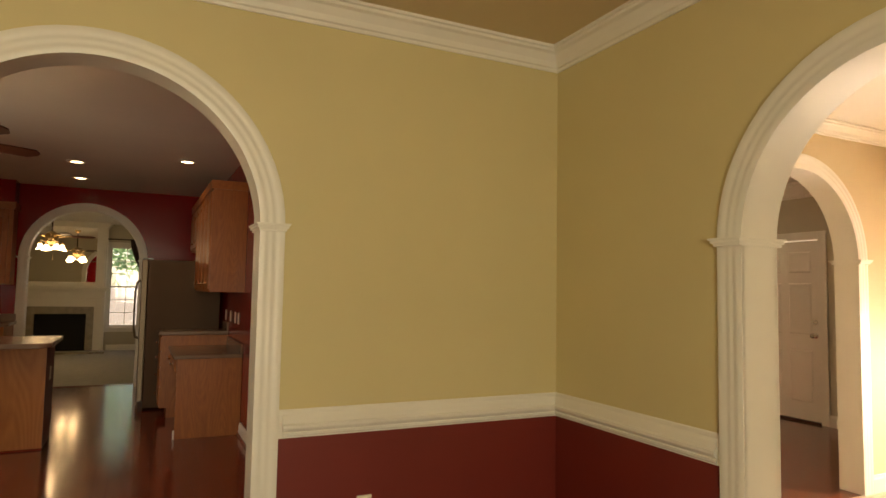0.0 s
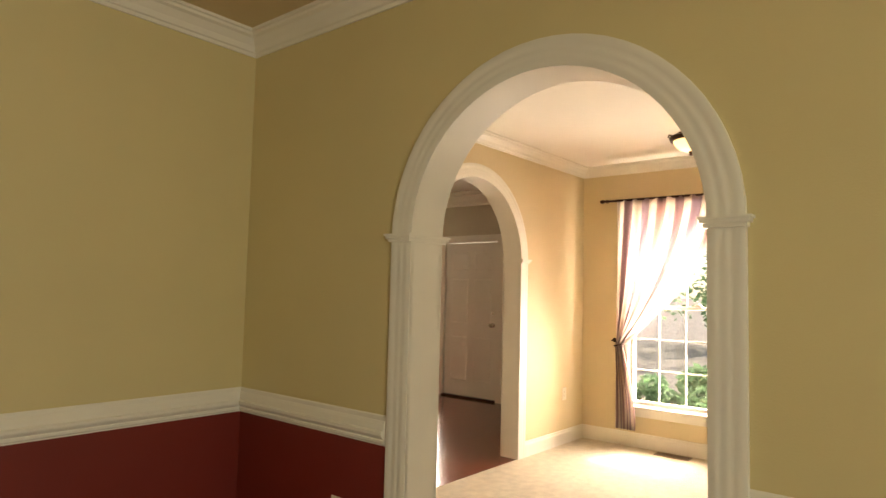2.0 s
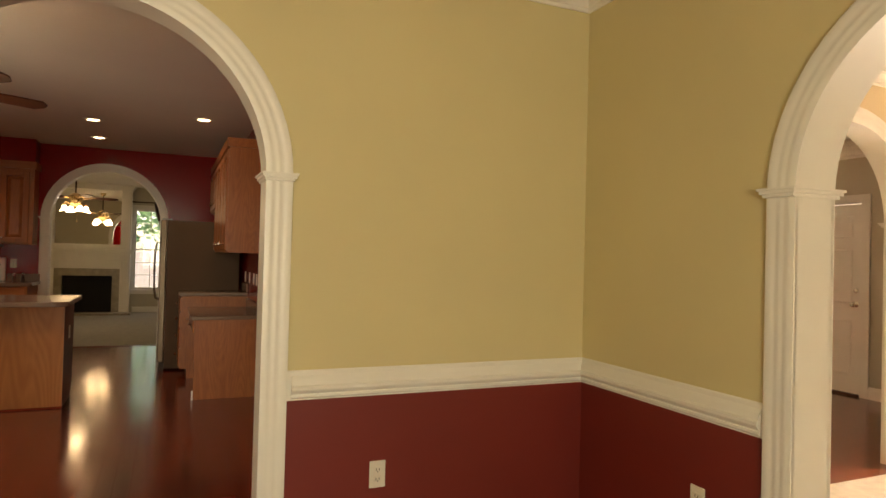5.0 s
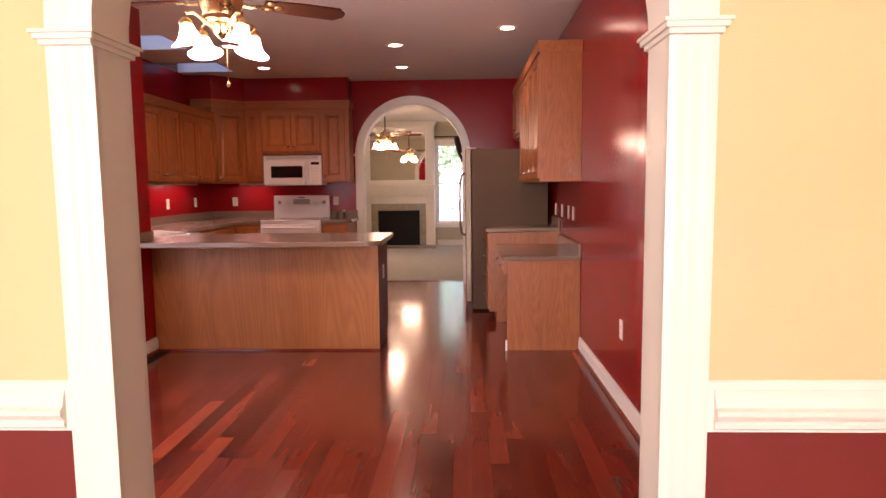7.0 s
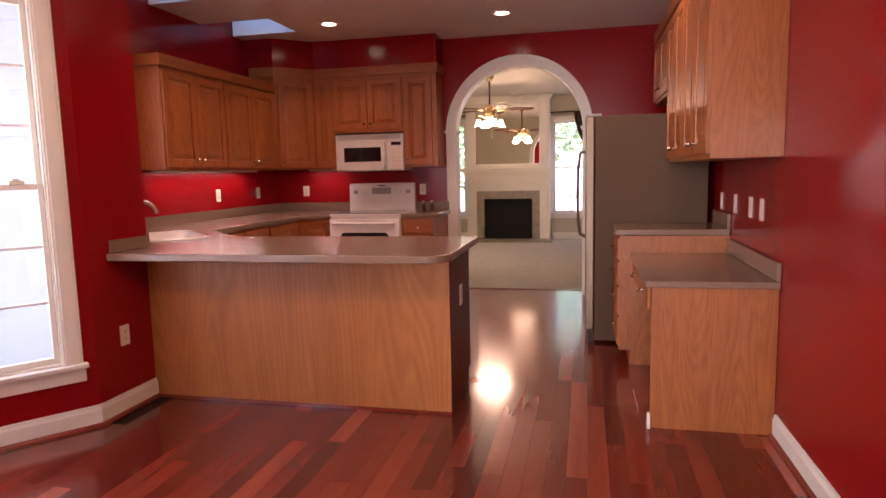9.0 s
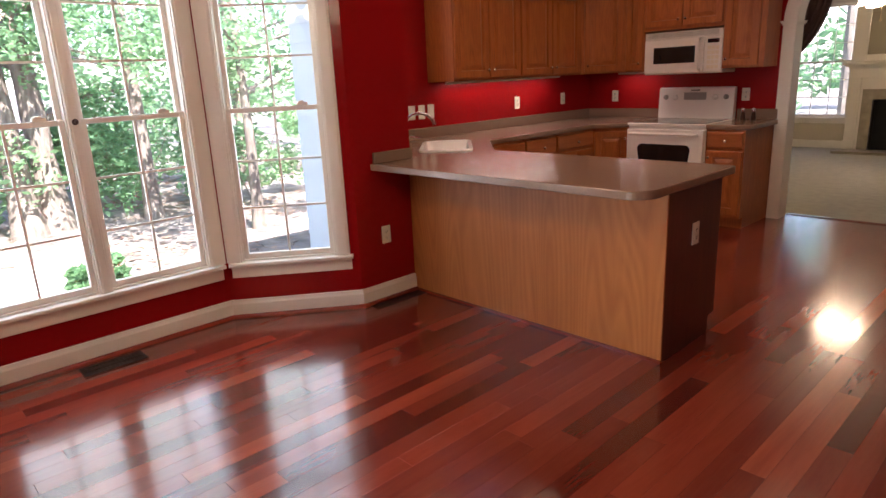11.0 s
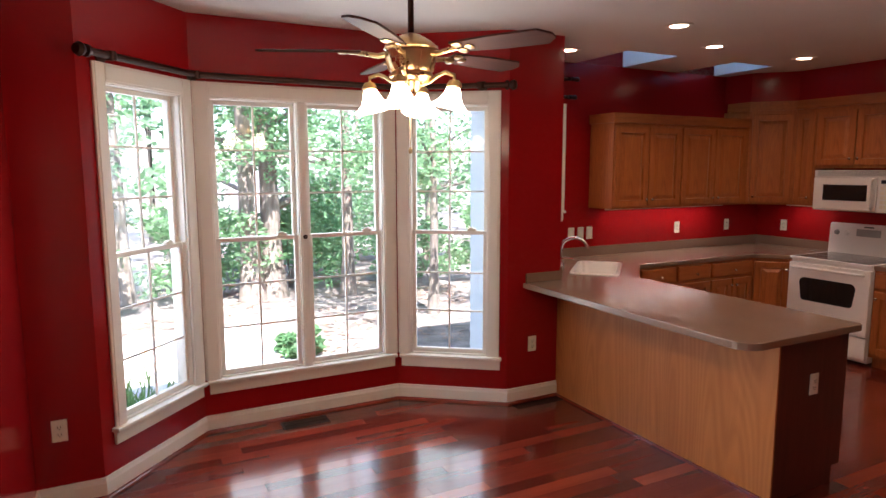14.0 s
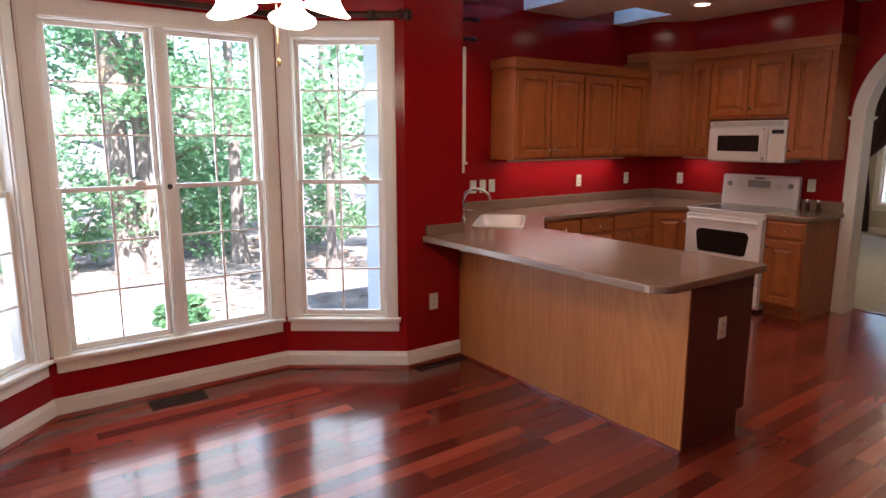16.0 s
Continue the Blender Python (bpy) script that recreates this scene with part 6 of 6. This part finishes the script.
for i, (x, y, r, h) in enumerate(((-6.1, 5.15, 0.26, 0.32), (-10.5, 4.4, 1.2, 1.6), (-11.0, 6.2, 1.3, 1.5), (-9.8, 8.8, 1.2, 1.7), (-11.5, 2.0, 1.4, 1.8), (-12.5, 7.8, 1.6, 2.2))):
    shrub(x, y, r, h, "leafy green shrub on the wood's edge" if i else "low green shrub near the house", 20 + i, LEAF2 if i % 2 else LEAF)
for i, (x, y, r, h) in enumerate(((7.6, 1.2, 0.6, 1.25), (7.7, 2.1, 0.6, 1.1), (7.5, 0.3, 0.6, 1.2), (8.8, 5.6, 0.8, 1.4))):
    shrub(x, y, r, h, "sunlit green shrub under the front window", 40 + i, LEAF2, z0=-0.56)
# far wood behind
q = random.Random(77)
cl = []
for _ in range(240):
    a = radians(q.uniform(95, 262))
    d = q.uniform(15, 30)
    cl.append(((-2 + d * math.cos(a), 5 + d * math.sin(a), q.uniform(-0.4, 1) ** 1 * 5.0 + 2.2), q.uniform(0.6, 1.5)))
tagged(leaves("far_wood_leaves", LEAF2, cl, 90, 0.16, 78), "dense green wood behind the house", "woods", kind="stuff")
bm = bmesh.new()
for _ in range(46):
    a = radians(q.uniform(95, 262))
    d = q.uniform(13, 28)
    px, py = -2 + d * math.cos(a), 5 + d * math.sin(a)
    rr = q.uniform(0.06, 0.16)
    tube(bm, [(px, py, -0.6), (px + q.uniform(-.2, .2), py, 4), (px + q.uniform(-.4, .4), py, 9)], [rr * 1.2, rr, rr * 0.6], 7)
tagged(part("far_wood_trunks", bm, BARK, smooth=True), "grey tree trunks of the wood behind the house", "woods", kind="stuff")
cl = []
for _ in range(150):
    a = radians(q.uniform(-50, 60))
    d = q.uniform(14, 26)
    cl.append(((6 + d * math.cos(a), 2 + d * math.sin(a), q.uniform(0, 6.5)), q.uniform(0.8, 1.6)))
tagged(leaves("front_wood_leaves", LEAF2, cl, 90, 0.16, 79), "trees across the front garden", "woods", kind="stuff")
cl = [((q.uniform(-6, 5), q.uniform(24, 34), q.uniform(1.5, 7.5)), q.uniform(0.7, 1.4)) for _ in range(80)]
tagged(leaves("garden_wood_leaves", LEAF2, cl, 90, 0.16, 80), "trees behind the fireplace room", "woods", kind="stuff")
# ground litter and a pale path past the bay
bm = bmesh.new()
# path widened and kept pale to stand in for sunlit patches of ground
box(bm, -7.9, -5.1, -3.0, 5.0, -0.56, -0.535)
bevel(bm, 0.01, 1)
tagged(part("path", bm, PAVE), "pale concrete path past the window bay, widened as sunlit ground", "path", kind="structure")
cl = [((q.uniform(-16, -3.6), q.uniform(-3, 14), -0.53), 0.5) for _ in range(170)]
lit = leaves("fallen_leaves", mat("dry_leaves", (0.34, 0.24, 0.16), 0.9, second=(0.12, 0.075, 0.05), scale=2), cl, 60, 0.05, 90)
for vtx in lit.data.vertices:
    vtx.co.z = -0.545 + 0.02 * (vtx.co.z % 0.05) / 0.05
tagged(lit, "dry brown leaves on the ground", "fallen leaves", kind="stuff")
gr = bmesh.new()
for _ in range(500):
    x, y = q.gauss(-4.6, 0.35), q.gauss(3.1, 0.45)
    if -3.2 < x or (x > -3.4 and y > 2.9):
        continue
    h, a = q.uniform(0.18, 0.42), q.uniform(0, 6.28)
    dx, dy = 0.012 * math.cos(a), 0.012 * math.sin(a)
    lx, ly = q.uniform(-0.1, 0.1), q.uniform(-0.1, 0.1)
    v = [gr.verts.new(c) for c in ((x - dx, y - dy, -0.56), (x + dx, y + dy, -0.56), (x + lx * .5 + dx * .7, y + ly * .5 + dy * .7, -0.56 + h * .65), (x + lx * .5 - dx * .7, y + ly * .5 - dy * .7, -0.56 + h * .65), (x + lx * 1.3, y + ly * 1.3, -0.56 + h))]
    gr.faces.new((v[0], v[1], v[2], v[3]))
    gr.faces.new((v[3], v[2], v[4]))
tagged(part("ornamental_grass", gr, GRASS), "tuft of bright green grass below the bay", "grass", kind="stuff")

# lap siding of the kitchen wing beside the bay
for i in range(24):
    z = -0.5 + i * 0.13
    bm = bmesh.new()
    vs = [bm.verts.new((x, y, zz)) for x in (-3.41, -2.50) for y, zz in ((6.058, z), (6.034, z), (6.046, z + 0.135), (6.058, z + 0.135))]
    bm.faces.new(vs[0:4])
    bm.faces.new(vs[4:8][::-1])
    for j in range(4):
        k = (j + 1) % 4
        bm.faces.new((vs[j], vs[k], vs[4 + k], vs[4 + j]))
    s_ = part("lap_board", bm, SIDING, bpy.data.objects["wall_kitchen_return"])
    s_.matrix_parent_inverse = bpy.data.objects["wall_kitchen_return"].matrix_basis.inverted()

# ---- floorboards ----
bm = bmesh.new()
BW = 0.0896
v = [bm.verts.new(c) for c in ((0, 0, -0.012), (BW, 0, -0.012), (BW, 1, -0.012), (0, 1, -0.012), (0, 0, -0.0005), (BW, 0, -0.0005), (BW, 1, -0.0005), (0, 1, -0.0005),
                               (0.0006, 0.0006, 0), (BW - 0.0006, 0.0006, 0), (BW - 0.0006, 0.9994, 0), (0.0006, 0.9994, 0))]
for i in range(4):
    j = (i + 1) % 4
    bm.faces.new((v[i], v[j], v[4 + j], v[4 + i]))
    bm.faces.new((v[4 + i], v[4 + j], v[8 + j], v[8 + i]))
bm.faces.new(v[8:12])
BOARD = mesh("floorboard", bm, CHERRY)
kf = thing("floor_boards", "glossy red cherry strip floor of mixed tones", "floor", kind="structure")
rng = random.Random(7)


def lay(x, y0, y1, lo, hi, out_list):
    y = y0 - rng.uniform(0, lo)
    while y < y1 - 0.05:
        n = rng.uniform(lo, hi)
        a, b = max(y, y0), min(y + n, y1)
        if y1 - b < 0.2:
            b = y1
        if b - a > 0.06:
            out_list.append((x, a, b))
        y = b if b == y1 else y + n


near, far = [], []
x = -2.84
while x < XR:
    if x < -2.3:
        f = (-2.25 - x) / 0.58
        ya = 3.05 + 0.61 * max(0, f - 0.1)
        yb = 5.77 - 0.665 * max(0, (-2.34 - x) / 0.5 - 0.1)
        lay(x, ya, yb, 0.45, 1.4, near)
    else:
        lay(x, 2.65, 9.93, 0.55, 1.75, near)
    x += 0.09
x = -2.84
while x < -2.3:
    lay(x, 6.8, 9.1, 0.5, 1.5, far)
    x += 0.09
x = XR
while x < 7.0:
    lay(x, 2.67 if x > 3.45 and x < 4.9 else 2.83, 6.5, 0.5, 1.5, far)
    x += 0.09
x = -2.4
while x < XB:
    lay(x, -2.6, 2.65, 0.5, 1.5, far)
    x += 0.09
for x, a, b in near:
    o = new("floorboard", BOARD)
    o.parent = kf
    o.matrix_basis = Matrix.Translation((x, a, 0)) @ Matrix.Diagonal((1, b - a - 0.0008, 1, 1))
bm = bmesh.new()
for x, a, b in far:
    box(bm, x, x + BW, a, b - 0.001, -0.012, 0.0)
CHERRY2 = wood("red_cherry_boards_joined", (0.125, 0.022, 0.010), (0.22, 0.052, 0.024), 0.17, axis=1, ring=1.2, coat=0.25)
tagged(part("far_floor_boards", bm, CHERRY2), "glossy red cherry strip floor", "floor", kind="structure")
th = bx("threshold", (-1.16, 0.18, 9.93, 9.96, -0.01, 0.008), CHERRY2)
tagged(th, "dark red wooden threshold strip at the carpet", "threshold", kind="structure")
